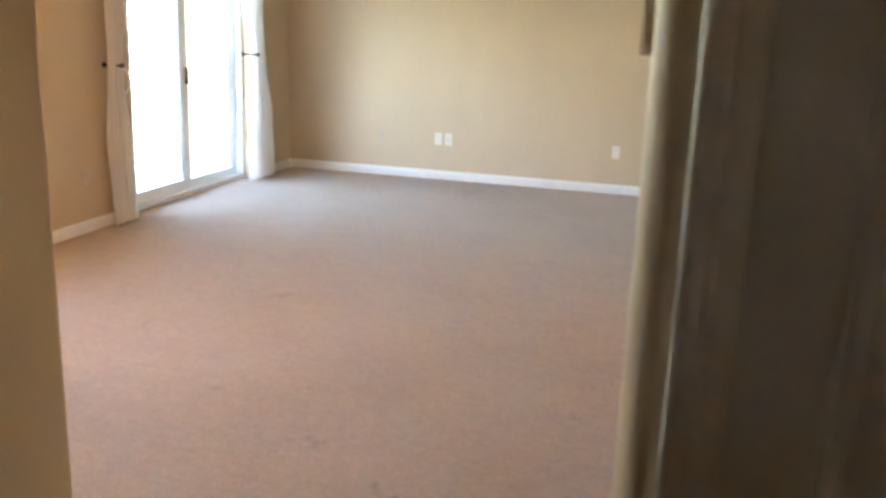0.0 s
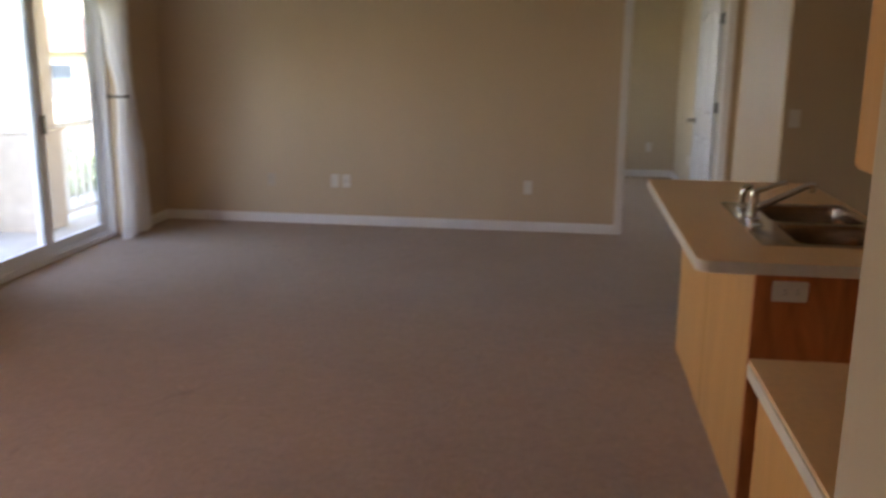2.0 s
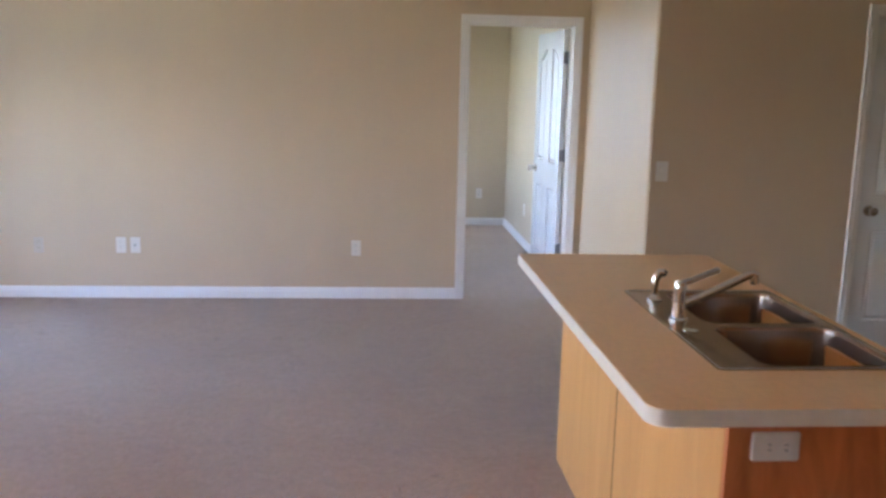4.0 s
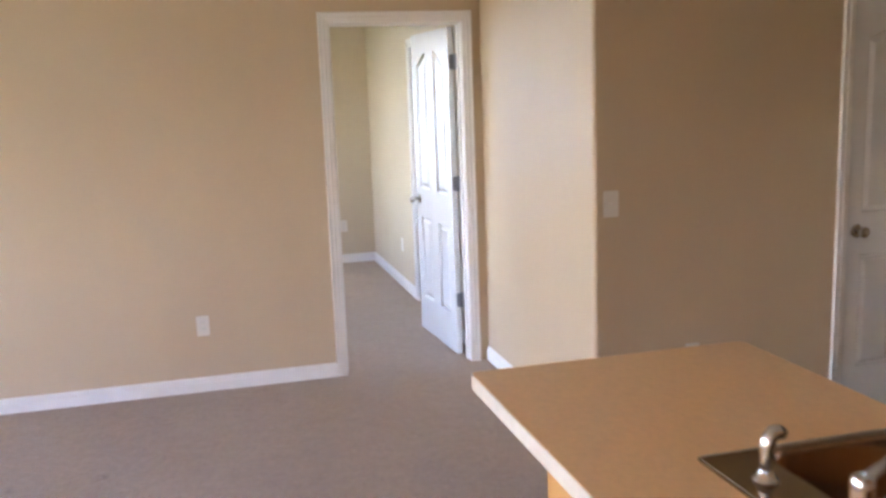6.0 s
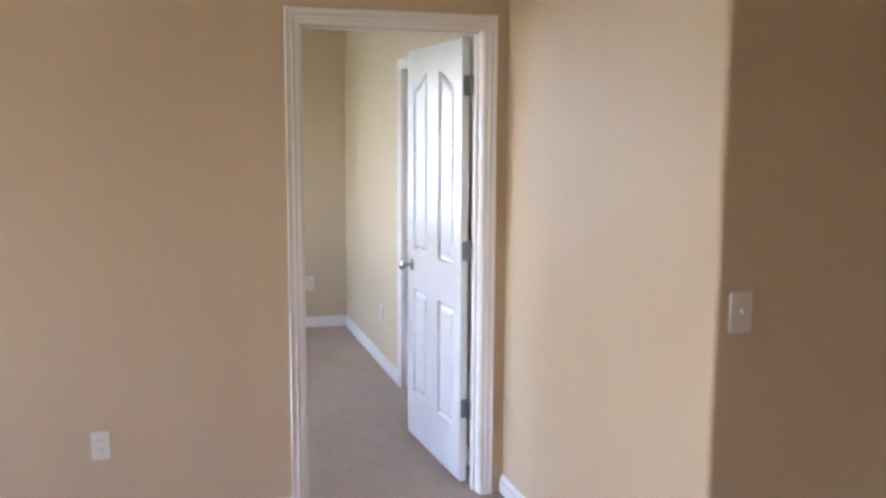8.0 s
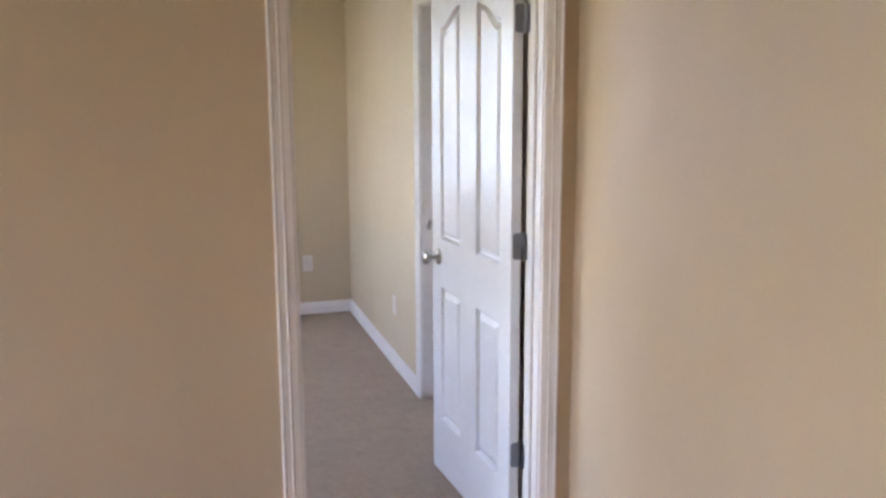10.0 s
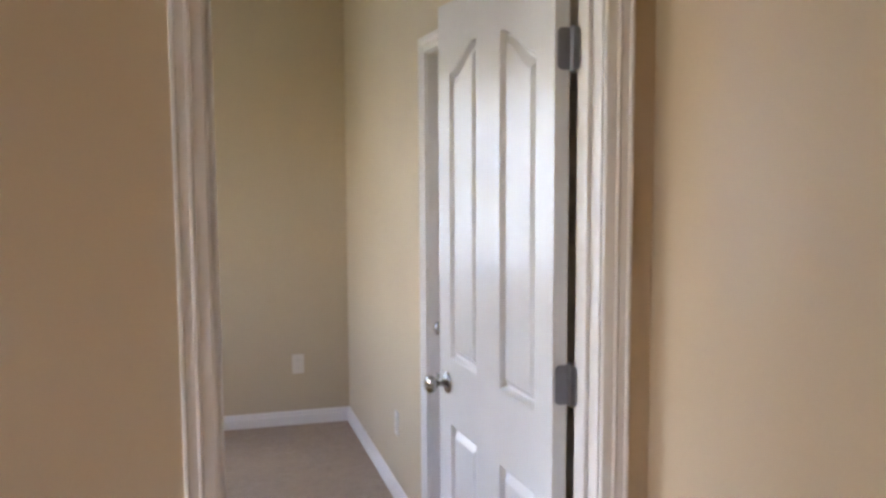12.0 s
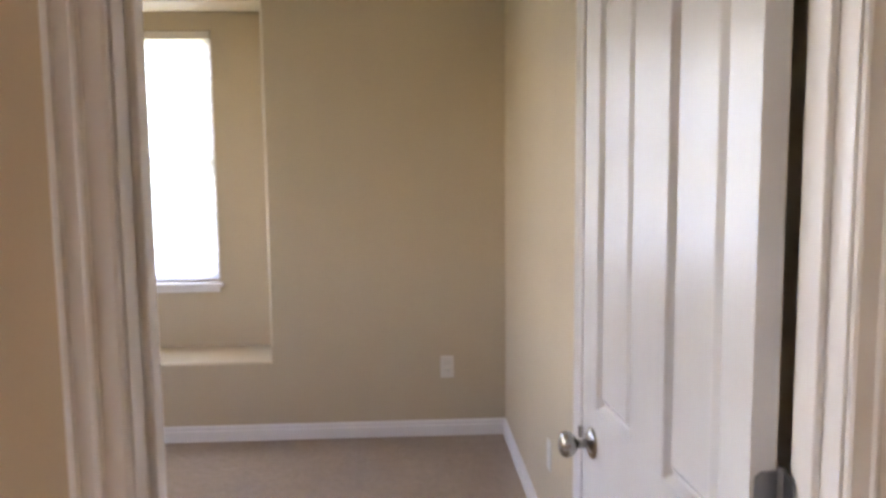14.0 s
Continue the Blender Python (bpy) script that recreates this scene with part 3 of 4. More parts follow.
door_frame("door_frame_3", "y", -0.098, 0.12, 0.928, 1.702, 1.984, ((0.0, -1),), "white moulded casing round the bathroom door", stop=0.0)
d3 = thing("door_3", "white moulded bathroom door, closed in its deep frame", "door", (0.0, 0.93, 0.012), kind="structure")
door_leaf(d3, (-0.020, 0.931, 0), (0, 1, 0), (1, 0, 0), width=0.768, top=1.978)
knob(d3, (-0.020, 1.640, 0.930), (-1, 0, 0))

door_frame("door_frame_4", "y", -1.98, -0.12, -8.154, -7.393, 2.039, ((0.0, 1),), "white moulded casing round the entry closet door", stop=0.0)
d4 = thing("door_4", "white moulded entry closet door, closed", "door", (-2.0, -8.15, 0.012), kind="structure")
door_leaf(d4, (-2.03, -8.150, 0), (0, 1, 0), (-1, 0, 0), width=0.754)
door_frame("door_frame_5", "x", -7.44, 0.12, -0.953, -0.251, 2.039, ((0.0, -1),), "white moulded casing round the coat closet door", stop=0.0)
d5 = thing("door_5", "white moulded coat closet door, closed", "door", (-0.26, -7.40, 0.012), kind="structure")
door_leaf(d5, (-0.254, -7.395, 0), (-1, 0, 0), (0, 1, 0), width=0.696)


# ---- patio door with fixed light above ----
def frame_bar(parent, name, a, b, mat=None, bevel=0.004, label=""):
    return part(name, box(a, b, bevel, 2), mat or VINYLFRAME, parent, label)


pd = thing("window_1", "white vinyl sliding patio door with a fixed light above", "patio door", (-5.15, -1.7, 0.0), kind="structure")
y0, y1 = LEFT_OPEN[0], LEFT_OPEN[1]
XO, XI = -5.245, -5.135
frame_bar(pd, "sill", (XO, y0, 0.0), (XI, y1, 0.045))
frame_bar(pd, "track", (-5.160, y0 + 0.05, 0.045), (-5.150, y1 - 0.05, 0.060), bevel=0.001)
for a, b in ((y0, y0 + 0.05), (y1 - 0.05, y1)):
    frame_bar(pd, "side_frame", (XO, a, 0.045), (XI, b, 2.455))
frame_bar(pd, "head_frame", (XO, y0, 2.455), (XI, y1, 2.50))
frame_bar(pd, "transom_bar", (XO, y0 + 0.05, 1.935), (XI + 0.006, y1 - 0.05, 2.010))


def sash(parent, name, x0, x1, a, b, z0, z1, st, bot, topw):
    xm = (x0 + x1) / 2
    g = part(name, box((xm - 0.006, a + st - 0.01, z0 + bot - 0.01), (xm + 0.006, b - st + 0.01, z1 - topw + 0.01)), GLASS, parent, "clear glass pane")
    g.visible_shadow = False
    for p, q in ((a, a + st), (b - st, b)):
        frame_bar(g, "stile", (x0, p, z0), (x1, q, z1))
    frame_bar(g, "bottom_rail", (x0, a + st, z0), (x1, b - st, z0 + bot))
    frame_bar(g, "top_rail", (x0, a + st, z1 - topw), (x1, b - st, z1))
    for p, q in ((a + st, a + st + 0.008), (b - st - 0.008, b - st)):
        frame_bar(g, "gasket", (xm - 0.011, p, z0 + bot), (xm + 0.011, q, z1 - topw), GASKET, 0.0)
    return g


sash(pd, "fixed_pane", -5.232, -5.194, -1.772, y1 - 0.048, 0.045, 1.935, 0.085, 0.075, 0.050)
s1 = sash(pd, "sliding_pane", -5.184, -5.146, y0 + 0.048, -1.712, 0.058, 1.930, 0.095, 0.085, 0.050)
frame_bar(s1, "pull_handle", (-5.146, -1.752, 0.93), (-5.118, -1.734, 1.07), BLACK, 0.006, "black pull handle")
t1 = part("transom_pane", box((-5.196, y0 + 0.045, 2.005), (-5.184, y1 - 0.045, 2.460)), GLASS, pd, "clear glass pane")
t1.visible_shadow = False


def plain_window(name, x0, x1, a, b, z0, z1, label):
    """A two-light window in a wall that runs along y."""
    t = thing(name, label, "window", ((x0 + x1) / 2, (a + b) / 2, z0), kind="structure")
    m = (a + b) / 2
    for p, q in ((a, a + 0.05), (m - 0.025, m + 0.025), (b - 0.05, b)):
        frame_bar(t, "upright", (x0, p, z0 + 0.05), (x1, q, z1 - 0.05))
    frame_bar(t, "bottom_frame", (x0, a, z0), (x1, b, z0 + 0.05))
    frame_bar(t, "head_frame", (x0, a, z1 - 0.05), (x1, b, z1))
    for p, q in ((a + 0.05, m - 0.025), (m + 0.025, b - 0.05)):
        g = part("pane", box(((x0 + x1) / 2 - 0.004, p, z0 + 0.05), ((x0 + x1) / 2 + 0.004, q, z1 - 0.05)), GLASS, t)
        g.visible_shadow = False


plain_window("window_3", -5.24, -5.17, *SIDE_OPEN, "white vinyl window in the living room wall")
# Unseen window, added only to bring more daylight into the bedroom.
plain_window("window_4", -4.31, -4.25, *BED_OPEN, "white vinyl window in the bedroom side wall")


# ---- curtains and their holdbacks ----
def interp(keys, z):
    for (z0, *a), (z1, *b) in zip(keys, keys[1:]):
        if z0 <= z <= z1:
            f = (z - z0) / (z1 - z0)
            f = f * f * (3 - 2 * f)
            return [p + (q - p) * f for p, q in zip(a, b)]
    return list(keys[-1][1:])


def curtain(name, keys, x0, label, seed):
    rnd = random.Random(seed)
    ph = [rnd.uniform(0, 6.28) for _ in range(4)]
    bm = bmesh.new()
    nu, nz = 96, 110
    grid = []
    for j in range(nz + 1):
        z = 0.012 + (keys[-1][0] - 0.012) * j / nz
        ya, yb, amp = interp(keys, z)
        row = []
        for i in range(nu + 1):
            u = i / nu
            w = u + 0.012 * math.sin(9 * u + ph[0] + z * 1.3)
            f = math.sin(2 * math.pi * 6.5 * w + ph[1] + 0.35 * math.sin(2.1 * z)) + 0.45 * math.sin(2 * math.pi * 15 * w + ph[2] + 0.8 * z)
            hem = 0.012 * math.sin(2 * math.pi * 3 * u + ph[3]) * max(0.0, 1 - z / 0.25)
            row.append(bm.verts.new((x0 + amp * f * 0.6 + 0.006 * math.sin(5 * z + 11 * u), ya + (yb - ya) * u, z + hem * 0.4 + 0.003)))
        grid.append(row)
    for j in range(nz):
        for i in range(nu):
            bm.faces.new((grid[j][i], grid[j][i + 1], grid[j + 1][i + 1], grid[j + 1][i]))
    for f in bm.faces:
        f.smooth = True
    c = thing(name, label, "curtain", (x0, (keys[0][1] + keys[0][2]) / 2, 0.0), "curtains at the patio door")
    part("panel", bm, SHEER, c)
    return c


curtain("curtain", [(0.0, -0.985, -0.505, 0.032), (0.6, -0.965, -0.580, 0.038), (1.05, -0.915, -0.680, 0.034), (1.18, -0.915, -0.690, 0.034), (1.5, -1.040, -0.700, 0.040), (2.2, -1.260, -0.700, 0.026), (2.62, -1.36, -0.70, 0.024)],
        -4.965, "sheer white curtain gathered back by a bronze hook", 3)
south_curtain = curtain("curtain", [(0.0, -3.010, -2.735, 0.034), (0.6, -3.020, -2.790, 0.040), (1.0, -2.985, -2.845, 0.034), (1.14, -2.975, -2.845, 0.034), (1.5, -2.985, -2.765, 0.042), (2.1, -2.985, -2.640, 0.028), (2.62, -2.99, -2.54, 0.024)],
        -4.965, "sheer white curtain held back on a bronze hook", 8)
part("tie_cord", tube([(-4.925, -2.915, 1.128), (-4.915, -2.870, 1.115), (-4.905, -2.832, 1.060), (-4.905, -2.838, 0.985), (-4.915, -2.872, 0.945)], 0.006, 8), SHEER, south_curtain, "white looped tie cord")
rod = thing("curtain_rod", "dark bronze curtain rod above the patio door", "curtain rod", (-5.05, -1.8, 2.62))
part("rod", tube([(-4.965, -3.25, 2.635), (-4.965, -0.35, 2.635)], 0.012), BRONZE, rod)
for yy in (-3.15, -0.45):
    part("bracket", tube([(-5.049, yy, 2.60), (-4.99, yy, 2.612), (-4.965, yy, 2.622)], 0.008), BRONZE, rod)
for yy, zz, back in ((-0.925, 1.157, 0.020), (-2.917, 1.136, 0.0)):
    hb = thing("curtain_holdback", "dark bronze curtain holdback with a round knob on the wall", "curtain hook", (-5.05, yy, zz), "curtain holdbacks")
    part("wall_plate", lathe([(0.02, 0.0), (0.02, 0.004), (0.012, 0.008)], 20, Matrix.Translation((-5.05, yy - back, zz)) @ pose(0, 0, 0, 0, 90)), BRONZE, hb)
    part("arm", tube([(-5.046, yy - back, zz), (-4.95, yy - back, zz), (-4.930, yy - 0.6 * back, zz), (-4.918, yy + 0.012, zz)], 0.008), BRONZE, hb)
    part("knob", lathe([(0.004, -0.017), (0.012, -0.013), (0.017, -0.004), (0.017, 0.004), (0.012, 0.013), (0.004, 0.017)], 20, Matrix.Translation((-4.914, yy + 0.014, zz)) @ pose(0, 0, 0, 0, 90)), BRONZE, hb)


# ---- outlets and switches ----
def wall_plate(name, label, kind_, gang=1, mat=None):
    """A cover plate with its device, built at the origin and facing -y."""
    mat = mat or PLATE
    t = thing(name, label, "light switch" if kind_ == "switch" else "outlet")
    w, h = (0.070 + 0.046 * (gang - 1)) / 2, 0.1145 / 2
    bm = extrude(round_rect(-w, -h, w, h, 0.006, 3), 0, 0.0055, None, lambda u, v, d: (u, -d, v))
    top = [e for e in bm.edges if all(abs(v.co.y + 0.0055) < 1e-6 for v in e.verts)]
    bmesh.ops.bevel(bm, geom=top, offset=0.003, segments=2, affect="EDGES")
    part("cover_plate", bm, mat, t)
    for g in range(gang):
        cx = (g - (gang - 1) / 2) * 0.046
        if kind_ == "switch":
            part("toggle", box((cx - 0.005, -0.020, -0.002), (cx + 0.005, -0.004, 0.012), 0.002), mat, t)
        elif kind_ == "duplex":
            for cz in (-0.0195, 0.0195):
                o = part("receptacle", extrude(round_rect(cx - 0.0165, cz - 0.0135, cx + 0.0165, cz + 0.0135, 0.011, 5), 0.004, 0.0075, None, lambda u, v, d: (u, -d, v)), mat, t)
                for sx in (-0.0065, 0.0065):
                    part("slot", box((cx + sx - 0.001, -0.0078, cz - 0.001), (cx + sx + 0.001, -0.0070, cz + 0.008)), BLACK, o)
        else:
            part("socket", lathe([(0.008, 0.004), (0.008, 0.009), (0.004, 0.009)], 14, Matrix.Translation((cx, 0, 0)) @ pose(0, 0, 0, 90)), NICKEL, t)
        for sz in ((-0.0415, 0.0415) if kind_ == "switch" else (0.0,) if kind_ == "duplex" else (-0.042, 0.042)):
            part("screw", lathe([(0.003, 0.0), (0.003, 0.0068), (0.001, 0.0072)], 10, Matrix.Translation((cx, 0, sz)) @ pose(0, 0, 0, 90)), mat, t)
    return t


out = wall_plate("wall_outlet", "white duplex outlet low on the tan wall", "duplex")
out.matrix_basis = pose(-3.465, 0, 0.393)
tagged(out, group="outlets")
for x, y, z, rz in ((-1.753, 0, 0.384, 0), (0.419, -1.587, 0.416, 0), (-0.405, 3.63, 0.368, 0), (-0.098, 2.290, 0.366, -90)):
    copy_thing(out, pose(x, y, z, 0, 0, rz))
tan_out = wall_plate("wall_outlet", "tan duplex outlet that blends into the tan wall", "duplex", mat=ALMOND)
tan_out.matrix_basis = pose(-4.050, 0, 0.387)
tagged(tan_out, group="outlets")
copy_thing(tan_out, pose(-5.05, -3.19, 0.387, 0, 0, 90))
cable = wall_plate("cable_outlet", "white cable jack plate beside the outlet", "coax")
cable.matrix_basis = pose(-3.362, 0, 0.393)
sw = wall_plate("light_switch", "white toggle light switch near the wall corner", "switch")
sw.matrix_basis = pose(0.019, -1.587, 1.140)


# ---- kitchen island ----
def holed_slab(outer, holes, z0, z1, bm=None):
    bm = bm or bmesh.new()
    put = lambda u, v, w: (u, v, w)
    a = fill_between(bm, [outer] + holes, put, z1)
    b = fill_between(bm, [outer] + holes, put, z0)
    for p, q in zip(a, b):
        stitch(bm, p, q)
    return finish(bm)


IX0, IX1, IY0, IY1 = -0.825, -0.262, -4.730, -2.975
isl = thing("kitchen_island", "maple kitchen island with a red-stained end panel, on the carpet edge", "kitchen island", (-0.54, -3.85, 0.0))
mid = -3.835
part("back_panel", box((IX0, IY0 + 0.021, 0.005), (IX0 + 0.018, mid - 0.006, 0.868), 0.001, 1), MAPLE, isl, "pale maple veneer panel")
part("back_panel", box((IX0, mid + 0.006, 0.005), (IX0 + 0.018, IY1, 0.868), 0.001, 1), MAPLE, isl, "pale maple veneer panel")
part("seam", box((IX0 + 0.0015, mid - 0.006, 0.005), (IX0 + 0.018, mid + 0.006, 0.868)), GAP_AND_TOE_SHADE, isl)
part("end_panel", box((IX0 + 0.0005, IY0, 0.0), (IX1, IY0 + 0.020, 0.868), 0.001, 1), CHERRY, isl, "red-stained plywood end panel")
part("end_panel", box((IX0 + 0.019, IY1 - 0.020, 0.0), (IX1, IY1 - 0.001, 0.868), 0.001, 1), MAPLE, isl, "maple end panel")
# Toe board in near-black: the recess's shade is put into its colour.
part("toe_board", box((IX1 - 0.085, IY0 + 0.021, 0.0), (IX1 - 0.070, IY1 - 0.021, 0.10)), GAP_AND_TOE_SHADE, isl)
part("floor_board", box((IX0 + 0.019, IY0 + 0.021, 0.10), (IX1 - 0.022, IY1 - 0.021, 0.115)), MAPLE, isl)
for k in range(4):
    a = IY0 + 0.021 + k * (IY1 - IY0 - 0.042) / 4
    b = IY0 + 0.021 + (k + 1) * (IY1 - IY0 - 0.042) / 4
    dr = part("door", box((IX1 - 0.020, a + 0.002, 0.105), (IX1, b - 0.002, 0.862), 0.003, 2), MAPLE, isl)
    part("handle", tube([(IX1, b - 0.05, 0.72), (IX1 + 0.02, b - 0.05, 0.725), (IX1 + 0.02, b - 0.05, 0.795), (IX1, b - 0.05, 0.80)], 0.005), NICKEL, dr)

SX0, SX1, SY0, SY1 = -0.763, -0.240, -4.498, -3.622
CX0, CX1, CY0, CY1 = -1.022, -0.205, -4.768, -2.930
BOWLS = ((-0.632, -4.474, -0.264, -4.088), (-0.632, -4.060, -0.264, -3.646))
top_outline = round_rect(CX0, CY0, CX1, CY1, [0.050, 0.03, 0.03, 0.02], 10)
ct = thing("countertop", "beige laminate countertop with a window-lit edge on the island", "countertop", (-0.61, -3.85, 0.868))
cut = round_rect(SX0 + 0.012, SY0 + 0.012, SX1 - 0.012, SY1 - 0.012, 0.02, 4)[::-1]
bm = holed_slab(offset_outline(top_outline, 0.003), [cut], 0.900, 0.910)
part("top", bm, LAMINATE, ct)
part("edge_band", holed_slab(top_outline, [round_rect(CX0 + 0.04, CY0 + 0.04, CX1 - 0.04, CY1 - 0.04, [0.05, 0.01, 0.01, 0.01], 10)[::-1]], 0.869, 0.9085), LAM_EDGE_LIT, ct, "laminate edge band, paled for the window light on it")
part("underlay", holed_slab(round_rect(CX0 + 0.041, CY0 + 0.041, CX1 - 0.041, CY1 - 0.041, [0.05, 0.01, 0.01, 0.01], 10), [cut], 0.870, 0.8995), MAPLE, ct)

pl = wall_plate("island_outlet", "white duplex outlet set sideways on the island's end panel", "duplex")
pl.matrix_basis = pose(-0.712, IY0, 0.807) @ pose(0, 0, 0, 0, 90, 0)

sk = thing("kitchen_sink", "stainless double-bowl sink set in the beige countertop", "sink", (-0.5, -4.06, 0.91))
rim_out = round_rect(SX0, SY0, SX1, SY1, 0.018, 5)
holes = [round_rect(*b, 0.055, 7)[::-1] for b in BOWLS]
bm = holed_slab(rim_out, holes, 0.9105, 0.9140)
part("rim", bm, STEEL, sk, "brushed steel rim")
bead = bmesh.new()
ring = [(x, y) for x, y in offset_outline(rim_out, 0.006)]
tube([(x, y, 0.9135) for x, y in ring + ring[:2]], 0.0028, 6, bead)
# Brighter metal than the rim, so the highlight line is built in.
part("raised_edge", bead, CHROME, sk, "rolled edge in chrome, brighter to carry the rim's highlight")
for b in BOWLS:
    bm = bmesh.new()
    prev = None
    for ins, z in ((-0.004, 0.9142), (0.0, 0.9150), (0.004, 0.910), (0.006, 0.90), (0.010, 0.80), (0.016, 0.755), (0.030, 0.742), (0.055, 0.738)):
        r = max(0.012, 0.055 - ins * 0.5)
        lp = round_rect(b[0] + ins, b[1] + ins, b[2] - ins, b[3] - ins, r, 7)
        vs = [bm.verts.new((x, y, z)) for x, y in lp]
        if prev:
            stitch(bm, prev, vs)
        prev = vs
    bm.faces.new(prev)
    bw = part("bowl", finish(bm, 60), BOWL_BROWNED, sk, "deep satin steel bowl, browned as if reflecting the kitchen")
    cx, cy = (b[0] + b[2]) / 2, (b[1] + b[3]) / 2
    part("drain", lathe([(0.043, 0.738), (0.043, 0.7405), (0.036, 0.7405), (0.030, 0.737), (0.004, 0.7365)], 24, Matrix.Translation((cx, cy, 0.0005))), CHROME, bw)
part("hole_cover", lathe([(0.024, 0.9140), (0.024, 0.9165), (0.018, 0.9205), (0.006, 0.922)], 24, Matrix.Translation((-0.705, -4.135, 0))), CHROME, sk, "chrome hole cover")

FX, FY = -0.702, -4.015
fa = thing("kitchen_faucet", "chrome single-lever kitchen faucet on the sink deck", "faucet", (FX, FY, 0.914))
T = Matrix.Translation((FX, FY, 0))
part("escutcheon", lathe([(0.030, 0.914), (0.030, 0.918), (0.025, 0.923)], 28, T), CHROME, fa)
part("body", lathe([(0.0215, 0.922), (0.0200, 0.945), (0.0190, 0.985), (0.0192, 1.012), (0.0186, 1.026), (0.0150, 1.033), (0.005, 1.035)], 28, T), CHROME, fa)
sp = part("spout", tube([(FX + 0.012, FY, 0.962), (FX + 0.06, FY - 0.010, 0.985), (FX + 0.13, FY - 0.026, 1.026), (FX + 0.185, FY - 0.038, 1.058), (FX + 0.205, FY - 0.042, 1.066), (FX + 0.217, FY - 0.045, 1.060)], [0.0150, 0.0142, 0.0130, 0.0125, 0.0125, 0.0118], 18), CHROME, fa)
part("aerator", tube([(FX + 0.207, FY - 0.043, 1.062), (FX + 0.211, FY - 0.044, 1.036)], [0.0125, 0.0115], 16), CHROME, sp)
lv = part("lever", tube([(FX + 0.006, FY + 0.002, 1.026), (FX + 0.045, FY + 0.010, 1.038), (FX + 0.095, FY + 0.020, 1.056), (FX + 0.118, FY + 0.025, 1.062)], [0.0105, 0.0085, 0.0088, 0.0100], 14), CHROME, fa)
part("lever_tip", lathe([(0.003, -0.008), (0.009, -0.005), (0.0105, 0.0), (0.009, 0.005), (0.003, 0.008)], 16, Matrix.Translation((FX + 0.122, FY + 0.026, 1.063)) @ pose(0, 0, 0, 0, 65)), CHROME, lv)

PX, PY = -0.696, -3.760
sy = thing("side_sprayer", "chrome pull-out side sprayer on the sink deck", "sink sprayer", (PX, PY, 0.914))
part("base", lathe([(0.025, 0.914), (0.025, 0.917), (0.018, 0.924), (0.0135, 0.935)], 24, Matrix.Translation((PX, PY, 0))), CHROME, sy)
part("wand", tube([(PX, PY, 0.933), (PX - 0.001, PY, 0.955), (PX, PY, 0.976), (PX + 0.004, PY, 0.994), (PX + 0.014, PY, 1.006), (PX + 0.025, PY, 1.006)], [0.0098, 0.0118, 0.0138, 0.0150, 0.0150, 0.0135], 18), CHROME, sy)
part("spray_head", tube([(PX + 0.024, PY, 1.006), (PX + 0.033, PY, 1.001)], [0.0130, 0.0115], 16), BLACK, sy)


# ---- counter and cabinets along the kitchen's near wall ----
KX0, KY0, KY1 = -1.045, -6.420, -5.715
ct2 = thing("countertop", "beige laminate countertop with a window-lit edge along the wall", "countertop", (0.1, -6.03, 0.868))
o2 = round_rect(KX0, KY0 + 0.001, 1.33, KY1, [0.002, 0.002, 0.002, 0.012], 4)
part("top", holed_slab(offset_outline(o2, 0.003), [], 0.900, 0.910), LAMINATE, ct2)
part("edge_band", holed_slab(o2, [round_rect(KX0 + 0.03, KY0 + 0.031, 1.30, KY1 - 0.03, 0.004, 4)[::-1]], 0.870, 0.8985), LAM_EDGE_LIT, ct2, "laminate edge band, paled for the window light on it")


def base_cabinet():
    t = thing("base_cabinet", "maple base cabinet standing against the kitchen wall", "cabinet", (-1.02, -6.415, 0.0), "base cabinets")
    part("side_panel", box((-1.020, -6.418, 0.0), (-1.002, -5.760, 0.868), 0.001, 1), MAPLE, t)
    part("side_panel", box((-0.258, -6.418, 0.0), (-0.240, -5.760, 0.868), 0.001, 1), MAPLE, t)
    part("back", box((-1.001, -6.418, 0.1), (-0.259, -6.412, 0.868)), MAPLE, t)
    # Near-black here too, painting the toe recess as shaded.
    part("toe_board", box((-1.001, -5.84, 0.0), (-0.259, -5.825, 0.10)), GAP_AND_TOE_SHADE, t)
    for a, b in ((-1.018, -0.632), (-0.628, -0.242)):
        d = part("door", box((a, -5.759, 0.105), (b, -5.740, 0.70), 0.003, 2), MAPLE, t)
        part("handle", tube([((a + b) / 2 - 0.05, -5.74, 0.64), ((a + b) / 2 - 0.045, -5.715, 0.64), ((a + b) / 2 + 0.045, -5.715, 0.64), ((a + b) / 2 + 0.05, -5.74, 0.64)], 0.005), NICKEL, d)
        part("drawer_front", box((a, -5.759, 0.705), (b, -5.740, 0.862), 0.003, 2), MAPLE, t)
    return t


bc = base_cabinet()
for k in (1, 2):
    copy_thing(bc, Matrix.Translation(Vector((-1.02 + 0.785 * k, -6.415, 0.0))))


